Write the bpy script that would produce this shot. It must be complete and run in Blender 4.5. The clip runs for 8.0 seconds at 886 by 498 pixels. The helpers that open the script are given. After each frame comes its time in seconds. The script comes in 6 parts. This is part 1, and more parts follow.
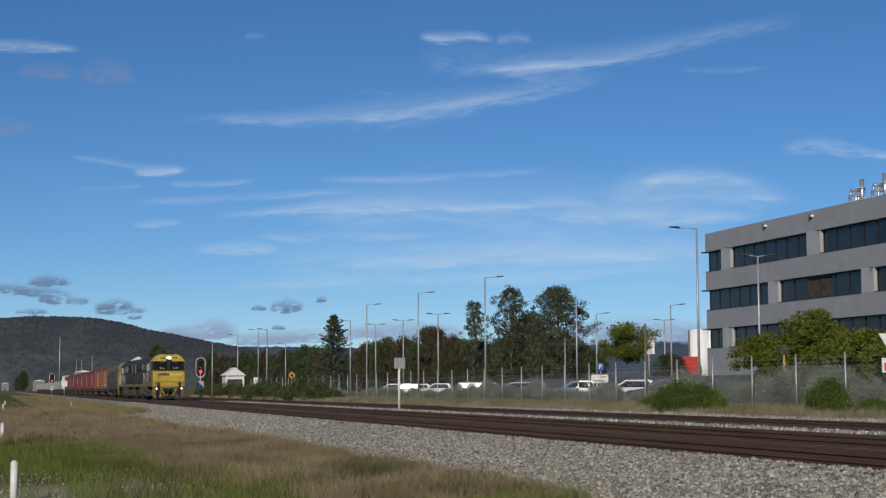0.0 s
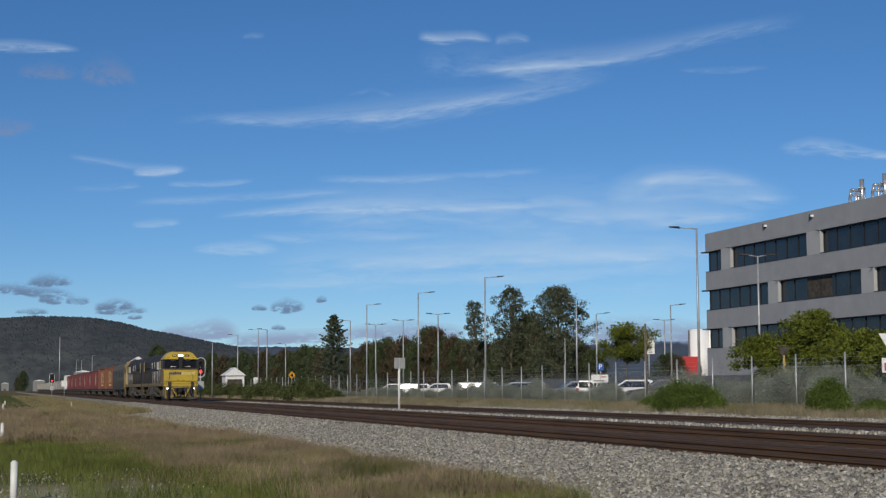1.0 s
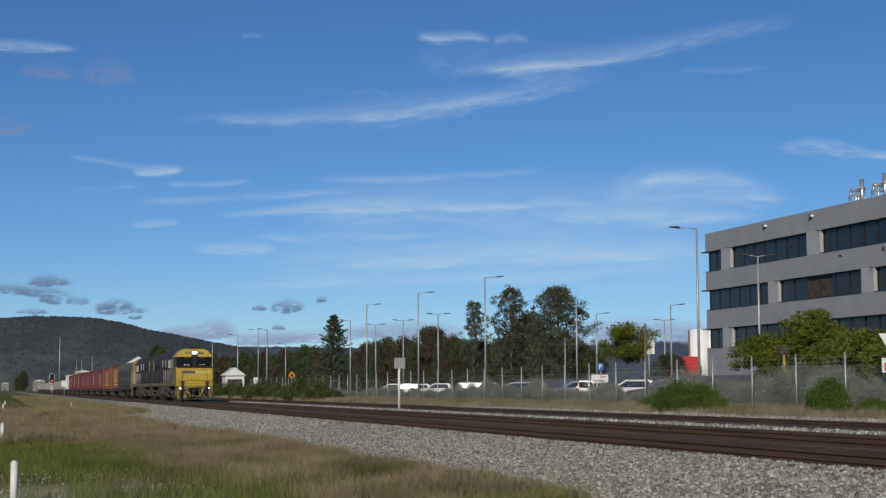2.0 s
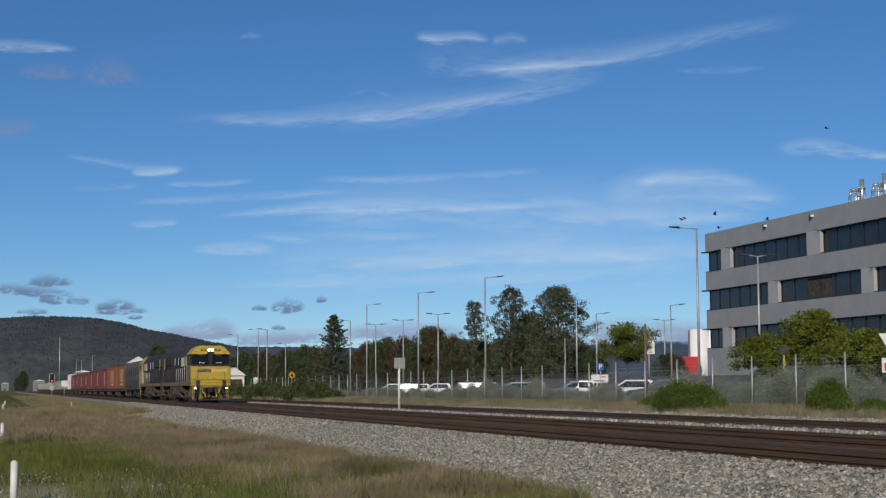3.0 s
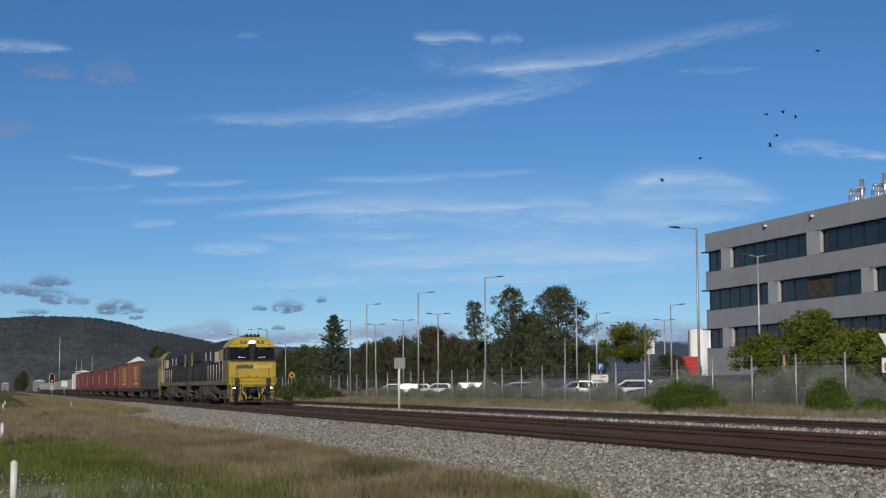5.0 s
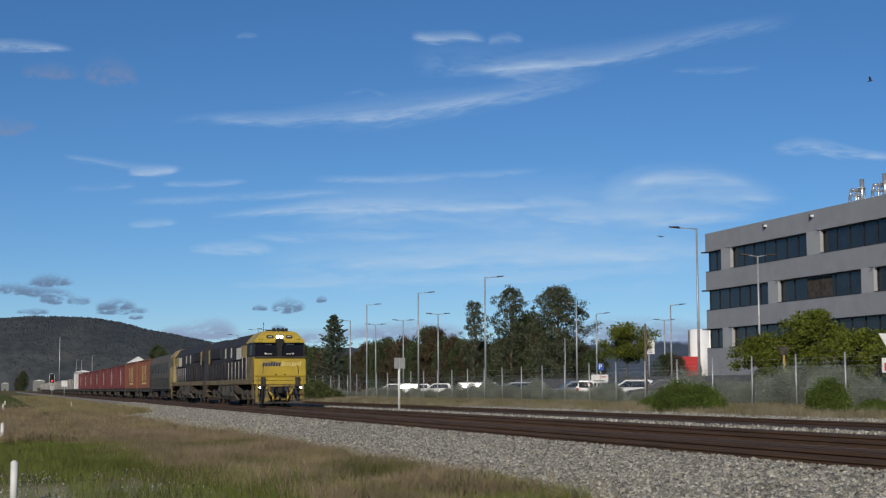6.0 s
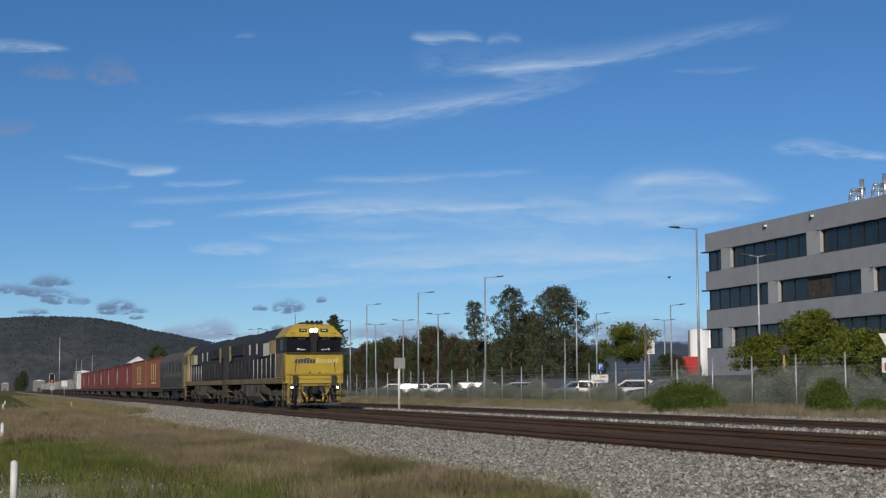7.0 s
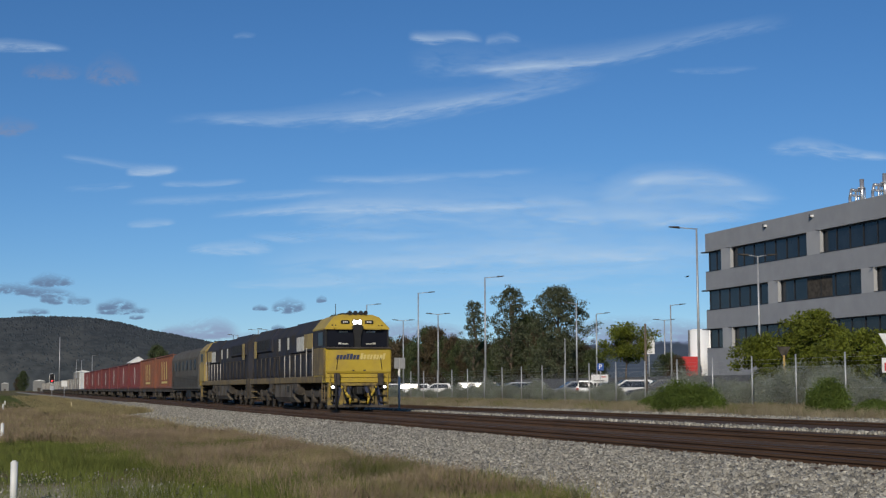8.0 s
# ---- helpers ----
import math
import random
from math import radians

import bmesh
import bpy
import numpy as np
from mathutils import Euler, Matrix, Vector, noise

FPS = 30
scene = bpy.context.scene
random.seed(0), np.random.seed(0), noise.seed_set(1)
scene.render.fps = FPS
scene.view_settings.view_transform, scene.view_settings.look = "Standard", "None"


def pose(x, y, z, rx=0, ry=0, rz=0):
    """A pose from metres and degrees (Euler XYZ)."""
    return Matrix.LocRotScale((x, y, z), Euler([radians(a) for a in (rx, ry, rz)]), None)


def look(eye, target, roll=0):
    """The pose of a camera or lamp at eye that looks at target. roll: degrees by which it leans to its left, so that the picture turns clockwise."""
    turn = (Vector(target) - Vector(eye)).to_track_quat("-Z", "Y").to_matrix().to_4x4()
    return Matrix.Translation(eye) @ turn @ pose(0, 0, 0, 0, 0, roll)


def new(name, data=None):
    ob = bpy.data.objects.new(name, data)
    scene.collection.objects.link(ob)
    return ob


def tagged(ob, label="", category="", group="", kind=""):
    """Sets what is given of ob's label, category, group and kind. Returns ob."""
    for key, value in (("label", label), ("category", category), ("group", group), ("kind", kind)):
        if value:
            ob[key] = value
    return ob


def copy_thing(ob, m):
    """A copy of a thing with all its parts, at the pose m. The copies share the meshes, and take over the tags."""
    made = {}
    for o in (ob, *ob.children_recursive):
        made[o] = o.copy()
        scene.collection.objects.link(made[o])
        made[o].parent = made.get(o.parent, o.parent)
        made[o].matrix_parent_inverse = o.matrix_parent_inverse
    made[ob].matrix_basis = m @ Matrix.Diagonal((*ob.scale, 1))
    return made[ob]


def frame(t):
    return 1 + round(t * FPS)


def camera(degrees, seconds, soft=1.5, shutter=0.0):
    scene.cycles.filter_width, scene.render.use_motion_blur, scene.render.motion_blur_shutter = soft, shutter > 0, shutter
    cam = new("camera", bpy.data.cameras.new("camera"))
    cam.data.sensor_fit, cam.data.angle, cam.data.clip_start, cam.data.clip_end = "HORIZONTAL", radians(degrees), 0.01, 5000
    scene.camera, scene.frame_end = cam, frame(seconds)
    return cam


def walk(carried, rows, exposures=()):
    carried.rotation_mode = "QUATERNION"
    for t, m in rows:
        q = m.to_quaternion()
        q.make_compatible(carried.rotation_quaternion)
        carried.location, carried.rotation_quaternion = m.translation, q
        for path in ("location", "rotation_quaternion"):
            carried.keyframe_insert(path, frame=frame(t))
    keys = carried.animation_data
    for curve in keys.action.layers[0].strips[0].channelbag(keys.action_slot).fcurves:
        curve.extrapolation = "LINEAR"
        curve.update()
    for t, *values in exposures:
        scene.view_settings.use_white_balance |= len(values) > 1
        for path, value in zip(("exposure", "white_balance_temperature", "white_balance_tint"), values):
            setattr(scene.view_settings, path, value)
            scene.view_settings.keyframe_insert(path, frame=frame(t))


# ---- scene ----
EYE = (0.0, 0.0, 1.5)
HEADING, PITCH = radians(16.18), radians(5.19)
AIM = (math.sin(HEADING), math.cos(HEADING), 1.5 + math.tan(PITCH))
cam = camera(32.35, 8.0, soft=1.3)
STAND = look(EYE, AIM, -0.3)
walk(cam, [(0.0, STAND), (8.0, STAND)])
scene.view_settings.exposure = 0.0

# ---- world and sun ----
SUN_AWAY, SUN_UP = radians(29), radians(25)      # off the track's line, above the horizon
SUN_DIR = Vector((-math.sin(SUN_AWAY) * math.cos(SUN_UP), -math.cos(SUN_AWAY) * math.cos(SUN_UP), math.sin(SUN_UP)))

world = bpy.data.worlds.new("sky")
scene.world = world
world.use_nodes = True
wn = world.node_tree
sky = wn.nodes.new("ShaderNodeTexSky")
sky.sky_type, sky.sun_disc = "NISHITA", False
sky.sun_elevation, sky.sun_rotation = SUN_UP, math.atan2(SUN_DIR.x, SUN_DIR.y)
sky.altitude, sky.air_density, sky.dust_density, sky.ozone_density = 1500, 0.88, 0.0, 6.0
wn.nodes["Background"].inputs["Strength"].default_value = 0.0765
deepen = wn.nodes.new("ShaderNodeHueSaturation")
deepen.inputs["Saturation"].default_value = 1.10
deepen.inputs["Hue"].default_value = 0.5
wn.links.new(sky.outputs[0], deepen.inputs["Color"])
wn.links.new(deepen.outputs[0], wn.nodes["Background"].inputs["Color"])

sun = new("sun", bpy.data.lights.new("sun", "SUN"))
sun.data.energy, sun.data.angle, sun.data.color = 3.0, radians(0.55), (1.0, 0.90, 0.74)
sun.matrix_world = look(SUN_DIR * 100, (0, 0, 0))


# ---- materials ----
def nodes_of(name):
    m = bpy.data.materials.new(name)
    m.use_nodes = True
    return m, m.node_tree.nodes, m.node_tree.links, m.node_tree.nodes["Principled BSDF"]


def ramp(nt, stops):
    r = nt.nodes.new("ShaderNodeValToRGB")
    while len(r.color_ramp.elements) < len(stops):
        r.color_ramp.elements.new(0.5)
    for e, (p, c) in zip(r.color_ramp.elements, stops):
        e.position, e.color = p, (*c, 1)
    return r


def surface(name, base, second=None, scale=3.0, rough=0.6, metal=0.0, grime=None, grime_scale=0.5, amount=0.5,
            bump=0.1, bump_scale=20.0, stretch=(1, 1, 1), vary=0.0, islands=False, spec=0.4):
    """A worn surface: two tones in fine noise, a third in large stains, and a fine relief."""
    m, n, l, p = nodes_of(name)
    second = second or tuple(c * 0.75 for c in base)
    co = n.new("ShaderNodeTexCoord")
    mp = n.new("ShaderNodeMapping")
    mp.inputs["Scale"].default_value = stretch
    l.new(co.outputs["Object"], mp.inputs["Vector"])
    fine = n.new("ShaderNodeTexNoise")
    fine.inputs["Scale"].default_value, fine.inputs["Detail"].default_value = scale, 6
    l.new(mp.outputs[0], fine.inputs["Vector"])
    r = ramp(m.node_tree, [(0.35, second), (0.65, base)])
    l.new(fine.outputs["Fac"], r.inputs["Fac"])
    colour = r.outputs["Color"]
    if grime:
        large = n.new("ShaderNodeTexNoise")
        large.inputs["Scale"].default_value, large.inputs["Detail"].default_value = grime_scale, 8
        large.inputs["Roughness"].default_value = 0.65
        l.new(mp.outputs[0], large.inputs["Vector"])
        mask = ramp(m.node_tree, [(0.6 - amount * 0.4, (0, 0, 0)), (0.9 - amount * 0.4, (1, 1, 1))])
        l.new(large.outputs["Fac"], mask.inputs["Fac"])
        mix = n.new("ShaderNodeMix")
        mix.data_type = "RGBA"
        l.new(mask.outputs["Color"], mix.inputs["Factor"])
        l.new(colour, mix.inputs["A"])
        mix.inputs["B"].default_value = (*grime, 1)
        colour = mix.outputs["Result"]
    if vary:
        if islands:
            info = n.new("ShaderNodeNewGeometry").outputs["Random Per Island"]
        else:
            info = n.new("ShaderNodeObjectInfo").outputs["Random"]
        span = n.new("ShaderNodeMapRange")
        span.inputs["To Min"].default_value, span.inputs["To Max"].default_value = 1 - vary, 1 + vary
        l.new(info, span.inputs["Value"])
        hsv = n.new("ShaderNodeHueSaturation")
        l.new(span.outputs[0], hsv.inputs["Value"])
        l.new(colour, hsv.inputs["Color"])
        colour = hsv.outputs["Color"]
    l.new(colour, p.inputs["Base Color"])
    p.inputs["Roughness"].default_value, p.inputs["Metallic"].default_value = rough, metal
    p.inputs["Specular IOR Level"].default_value = spec
    if bump:
        rel = n.new("ShaderNodeTexNoise")
        rel.inputs["Scale"].default_value, rel.inputs["Detail"].default_value = bump_scale, 4
        l.new(mp.outputs[0], rel.inputs["Vector"])
        b = n.new("ShaderNodeBump")
        b.inputs["Strength"].default_value, b.inputs["Distance"].default_value = bump, 0.02
        l.new(rel.outputs["Fac"], b.inputs["Height"])
        l.new(b.outputs[0], p.inputs["Normal"])
    return m


def leaf_surface(name, base, second, glow_through=0.25, rough=0.6, upward=False):
    """Leaves: each one its own tone, a little light passing through."""
    m, n, l, p = nodes_of(name)
    geo = n.new("ShaderNodeNewGeometry")
    r = ramp(m.node_tree, [(0.0, second), (1.0, base)])
    l.new(geo.outputs["Random Per Island"], r.inputs["Fac"])
    co = n.new("ShaderNodeTexCoord")
    big = n.new("ShaderNodeTexNoise")
    big.inputs["Scale"].default_value = 0.6
    l.new(co.outputs["Object"], big.inputs["Vector"])
    span = n.new("ShaderNodeMapRange")
    span.inputs["From Min"].default_value, span.inputs["From Max"].default_value = 0.3, 0.7
    span.inputs["To Min"].default_value, span.inputs["To Max"].default_value = 0.65, 1.3
    l.new(big.outputs["Fac"], span.inputs["Value"])
    hsv = n.new("ShaderNodeHueSaturation")
    l.new(r.outputs["Color"], hsv.inputs["Color"])
    l.new(span.outputs[0], hsv.inputs["Value"])
    l.new(hsv.outputs[0], p.inputs["Base Color"])
    p.inputs["Roughness"].default_value = rough
    p.inputs["Specular IOR Level"].default_value = 0.25
    tr = n.new("ShaderNodeBsdfTranslucent")
    l.new(hsv.outputs[0], tr.inputs["Color"])
    mix = n.new("ShaderNodeMixShader")
    mix.inputs[0].default_value = glow_through
    if upward:
        # thin blades take the light of the whole sward, not of one flat face
        up = n.new("ShaderNodeCombineXYZ")
        up.inputs["Y"].default_value, up.inputs["Z"].default_value = -0.45, 0.9
        l.new(up.outputs[0], p.inputs["Normal"])
        l.new(up.outputs[0], tr.inputs["Normal"])
    l.new(p.outputs[0], mix.inputs[1])
    l.new(tr.outputs[0], mix.inputs[2])
    l.new(mix.outputs[0], n["Material Output"].inputs["Surface"])
    return m


def glowing(name, colour, strength):
    m, n, l, p = nodes_of(name)
    p.inputs["Base Color"].default_value = (*colour, 1)
    p.inputs["Emission Color"].default_value = (*colour, 1)
    p.inputs["Emission Strength"].default_value = strength
    return m


def ground_surface():
    """Dry grass, green patches, bare gravel, told apart by large noise and by the strip of land."""
    m, n, l, p = nodes_of("ground")
    co = n.new("ShaderNodeTexCoord")
    sep = n.new("ShaderNodeSeparateXYZ")
    l.new(co.outputs["Object"], sep.inputs[0])
    def noise_at(scale, detail=6):
        t = n.new("ShaderNodeTexNoise")
        t.inputs["Scale"].default_value, t.inputs["Detail"].default_value = scale, detail
        l.new(co.outputs["Object"], t.inputs["Vector"])
        return t.outputs["Fac"]
    def mixed(fac, a, b):
        k = n.new("ShaderNodeMix")
        k.data_type = "RGBA"
        l.new(fac, k.inputs["Factor"])
        for s, v in (("A", a), ("B", b)):
            if isinstance(v, tuple):
                k.inputs[s].default_value = (*v, 1)
            else:
                l.new(v, k.inputs[s])
        return k.outputs["Result"]
    def clear(value, lo, hi):
        k = n.new("ShaderNodeMapRange")
        k.interpolation_type = "SMOOTHSTEP"
        k.inputs["From Min"].default_value, k.inputs["From Max"].default_value = lo, hi
        l.new(value, k.inputs["Value"])
        return k.outputs[0]
    def add(a, b, k=1.0):
        q = n.new("ShaderNodeMath")
        q.operation = "MULTIPLY_ADD"
        l.new(b, q.inputs[0])
        q.inputs[1].default_value = k
        l.new(a, q.inputs[2])
        return q.outputs[0]
    dry = mixed(noise_at(9), (0.16, 0.115, 0.06), (0.27, 0.20, 0.11))
    green = mixed(noise_at(7), (0.045, 0.065, 0.015), (0.11, 0.13, 0.035))
    gravel = mixed(noise_at(25), (0.25, 0.24, 0.13), (0.50, 0.46, 0.31))
    land = mixed(clear(noise_at(0.35), 0.42, 0.6), dry, green)
    edge = add(sep.outputs["X"], noise_at(0.8), 2.0)
    far_edge = clear(edge, 3.4, 4.6)
    reach = add(sep.outputs["Y"], noise_at(0.3), 8.0)
    bare = n.new("ShaderNodeMath")
    bare.operation = "MAXIMUM"
    l.new(far_edge, bare.inputs[0])
    l.new(clear(reach, 27, 32), bare.inputs[1])
    colour = mixed(bare.outputs[0], gravel, land)
    l.new(colour, p.inputs["Base Color"])
    p.inputs["Roughness"].default_value = 0.95
    p.inputs["Specular IOR Level"].default_value = 0.1
    b = n.new("ShaderNodeBump")
    b.inputs["Strength"].default_value, b.inputs["Distance"].default_value = 0.6, 0.04
    l.new(noise_at(18), b.inputs["Height"])
    l.new(b.outputs[0], p.inputs["Normal"])
    return m


def cloud_surface(name, colour, density, streak, strength=0.85, soft=(0.38, 0.72), base=0.28):
    """A thin veil: threads drawn out along the cloud, a firmer lower edge and a torn upper one."""
    m, n, l, p = nodes_of(name)
    def layer(uv_name):
        k = n.new("ShaderNodeUVMap")
        k.uv_map = uv_name
        return k.outputs[0]
    def calc(op, a, b=None):
        q = n.new("ShaderNodeMath")
        q.operation = op
        for k, v in enumerate((a, b)):
            if v is None:
                continue
            if isinstance(v, (int, float)):
                q.inputs[k].default_value = v
            else:
                l.new(v, q.inputs[k])
        return q.outputs[0]
    def step(value, lo, hi):
        k = n.new("ShaderNodeMapRange")
        k.interpolation_type = "SMOOTHSTEP"
        k.inputs["From Min"].default_value, k.inputs["From Max"].default_value = lo, hi
        l.new(value, k.inputs["Value"])
        return k.outputs[0]
    def threads(scale, detail, distortion):
        mp = n.new("ShaderNodeMapping")
        mp.inputs["Scale"].default_value = tuple(scale * c for c in streak)
        l.new(layer("span"), mp.inputs["Vector"])
        t = n.new("ShaderNodeTexNoise")
        t.inputs["Scale"].default_value, t.inputs["Detail"].default_value = 1.0, detail
        t.inputs["Roughness"].default_value, t.inputs["Distortion"].default_value = 0.55, distortion
        l.new(mp.outputs[0], t.inputs["Vector"])
        return t.outputs["Fac"]
    sep = n.new("ShaderNodeSeparateXYZ")
    l.new(layer("rim"), sep.inputs[0])
    u, v = sep.outputs["X"], sep.outputs["Y"]
    large, fine = threads(1.0, 5, 0.5), threads(3.2, 6, 0.9)
    both = calc("ADD", calc("MULTIPLY", large, 0.6), calc("MULTIPLY", fine, 0.4))
    ragged = calc("ADD", v, calc("MULTIPLY", calc("SUBTRACT", both, 0.5), 0.9))
    across = calc("MULTIPLY", step(ragged, 0.05, 0.05 + base), calc("SUBTRACT", 1.0, step(ragged, 0.35, 0.98)))
    rim = calc("MULTIPLY", step(v, 0.0, 0.2), calc("SUBTRACT", 1.0, step(v, 0.8, 1.0)))
    ends = calc("MULTIPLY", step(u, 0.0, 0.16), calc("SUBTRACT", 1.0, step(u, 0.78, 1.0)))
    alpha = calc("MULTIPLY", calc("MULTIPLY", across, rim), calc("MULTIPLY", ends, step(both, *soft)))
    # The light on the cloud is put in as its own glow.
    e = n.new("ShaderNodeEmission")
    e.inputs["Color"].default_value, e.inputs["Strength"].default_value = (*colour, 1), strength
    tr = n.new("ShaderNodeBsdfTransparent")
    mix = n.new("ShaderNodeMixShader")
    l.new(calc("MULTIPLY", alpha, density), mix.inputs[0])
    l.new(tr.outputs[0], mix.inputs[1])
    l.new(e.outputs[0], mix.inputs[2])
    l.new(mix.outputs[0], n["Material Output"].inputs["Surface"])
    return m


GROUND = ground_surface()
BALLAST = surface("ballast_bed", (0.38, 0.355, 0.30), (0.17, 0.157, 0.13), 14, 0.95, bump=0.8, bump_scale=16)
STONE = surface("ballast_stone", (0.40, 0.378, 0.32), (0.23, 0.215, 0.18), 9, 0.9, vary=0.5, islands=True, bump=0)
RUSTY_BED = surface("rust_stained_bed", (0.098, 0.058, 0.034), (0.060, 0.036, 0.022), 12, 0.95, bump=0.7, bump_scale=18)
RAIL_RUST = surface("rusty_rail", (0.125, 0.066, 0.034), (0.075, 0.041, 0.023), 6, 0.85, 0.0, stretch=(1, 0.1, 1))
RAIL_TOP = surface("worn_rail_top", (0.13, 0.092, 0.066), (0.08, 0.058, 0.044), 4, 0.6, 0.3, stretch=(4, 0.1, 1))
SLEEPER = surface("sleeper", (0.105, 0.068, 0.048), (0.06, 0.040, 0.03), 6, 0.9, vary=0.2)
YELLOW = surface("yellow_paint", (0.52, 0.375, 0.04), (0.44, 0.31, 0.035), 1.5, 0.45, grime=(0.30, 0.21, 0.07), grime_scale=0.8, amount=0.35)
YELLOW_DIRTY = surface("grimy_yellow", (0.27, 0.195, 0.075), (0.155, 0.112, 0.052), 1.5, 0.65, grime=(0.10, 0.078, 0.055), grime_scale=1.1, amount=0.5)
NAVY = surface("navy_paint", (0.040, 0.047, 0.074), (0.028, 0.033, 0.050), 1.2, 0.75, grime=(0.058, 0.050, 0.042), grime_scale=0.9, amount=0.6, spec=0.15)
GRIME = surface("brake_dust", (0.070, 0.060, 0.049), (0.034, 0.029, 0.024), 3, 0.9, grime=(0.105, 0.09, 0.073), grime_scale=1.5, amount=0.4)
TAN = surface("faded_yellow", (0.44, 0.325, 0.105), (0.33, 0.24, 0.085), 1.5, 0.6, grime=(0.17, 0.13, 0.075), grime_scale=1.0, amount=0.35)
BLACK = surface("black_rubber", (0.02, 0.02, 0.02), None, 5, 0.7)
STEEL = surface("galvanised_steel", (0.50, 0.51, 0.52), (0.38, 0.39, 0.40), 3, 0.5, 0.5, bump=0)
WHITE = surface("white_paint", (0.80, 0.80, 0.78), (0.68, 0.68, 0.66), 3, 0.5, grime=(0.5, 0.48, 0.43), grime_scale=2, amount=0.1)
CHROME = surface("polished_steel", (0.66, 0.66, 0.66), (0.55, 0.55, 0.55), 3, 0.3, 0.7, bump=0)
GLASS = surface("dark_glass", (0.014, 0.015, 0.022), None, 1, 0.28, bump=0, spec=0.12)


# ---- building blocks ----
def part(name, bm, material, parent=None, label=""):
    """Links a bmesh as one mesh object, under a thing or part if one is given."""
    me = bpy.data.meshes.new(name)
    bm.normal_update()
    bm.to_mesh(me)
    bm.free()
    for mat in (material if isinstance(material, (list, tuple)) else [material]):
        me.materials.append(mat)
    ob = new(name, me)
    if parent:
        ob.parent = parent
    if label:
        tagged(ob, label)
    return ob


def again(ob, name, parent, m):
    """Another object on the same mesh."""
    o = new(name, ob.data)
    o.parent = parent
    o.matrix_basis = m
    return o


def empty(name, m=None):
    ob = new(name)
    if m:
        ob.matrix_basis = m
    return ob


def box(bm, x0, x1, y0, y1, z0, z1, bevel=0.0, mat=0):
    v = [bm.verts.new((x, y, z)) for z in (z0, z1) for y in (y0, y1) for x in (x0, x1)]
    faces = [bm.faces.new([v[i] for i in q]) for q in
             ((0, 2, 3, 1), (4, 5, 7, 6), (0, 1, 5, 4), (2, 6, 7, 3), (0, 4, 6, 2), (1, 3, 7, 5))]
    for f in faces:
        f.material_index = mat
    if bevel:
        edges = {e for f in faces for e in f.edges}
        bmesh.ops.bevel(bm, geom=list(edges), offset=bevel, segments=2, profile=0.6, affect="EDGES")
    return bm


def boxed(*a, **k):
    return box(bmesh.new(), *a, **k)


def tube(bm, p, q, r, r2=None, seg=10, mat=0):
    p, q = Vector(p), Vector(q)
    r2 = r if r2 is None else r2
    turn = (q - p).to_track_quat("Z", "Y")
    rings = []
    for c, rad in ((p, r), (q, r2)):
        rings.append([bm.verts.new(c + turn @ Vector((rad * math.cos(a), rad * math.sin(a), 0)))
                      for a in (2 * math.pi * k / seg for k in range(seg))])
    for k in range(seg):
        f = bm.faces.new((rings[0][k], rings[0][(k + 1) % seg], rings[1][(k + 1) % seg], rings[1][k]))
        f.smooth, f.material_index = True, mat
    for ring, flip in ((rings[0], True), (rings[1], False)):
        f = bm.faces.new(ring[::-1] if flip else ring)
        f.material_index = mat
    return bm


def tubed(*a, **k):
    return tube(bmesh.new(), *a, **k)


def prism(bm, outline, y0, y1, axis="y", mat=0):
    """A solid with the given outline, drawn along y (outline in x, z) or along x (outline in y, z)."""
    def at(a, b, c):
        return (a, c, b) if axis == "y" else (c, a, b)
    lo = [bm.verts.new(at(a, b, y0)) for a, b in outline]
    hi = [bm.verts.new(at(a, b, y1)) for a, b in outline]
    k = len(outline)
    fs = [bm.faces.new(lo), bm.faces.new(hi[::-1])]
    for i in range(k):
        fs.append(bm.faces.new((lo[i], hi[i], hi[(i + 1) % k], lo[(i + 1) % k])))
    for f in fs:
        f.material_index = mat
    bmesh.ops.recalc_face_normals(bm, faces=fs)
    return bm


def prismed(*a, **k):
    return prism(bmesh.new(), *a, **k)


def from_arrays(name, verts, faces, material, parent=None):
    me = bpy.data.meshes.new(name)
    n_f, k = faces.shape
    me.vertices.add(len(verts))
    me.vertices.foreach_set("co", np.ascontiguousarray(verts, dtype=np.float32).ravel())
    me.loops.add(n_f * k)
    me.loops.foreach_set("vertex_index", np.ascontiguousarray(faces, dtype=np.int32).ravel())
    me.polygons.add(n_f)
    me.polygons.foreach_set("loop_start", np.arange(0, n_f * k, k, dtype=np.int32))
    me.update(calc_edges=True)
    for mat in (material if isinstance(material, (list, tuple)) else [material]):
        me.materials.append(mat)
    ob = new(name, me)
    if parent:
        ob.parent = parent
    return ob


# ---- ground ----
RAIL_Z = 0.53
TRAIN_X, NEAR_X, FAR_X = 15.18, 11.5, 22.45
FAR_GROUND = 0.42


def land_height(x):
    """Level land, then the raised bed of the railway, then the level beyond it."""
    knots = [(-5000, 0.0), (6.6, 0.0), (10.2, 0.34), (23.5, 0.34), (25.5, FAR_GROUND), (5000, FAR_GROUND)]
    return float(np.interp(x, [a for a, _ in knots], [b for _, b in knots]))


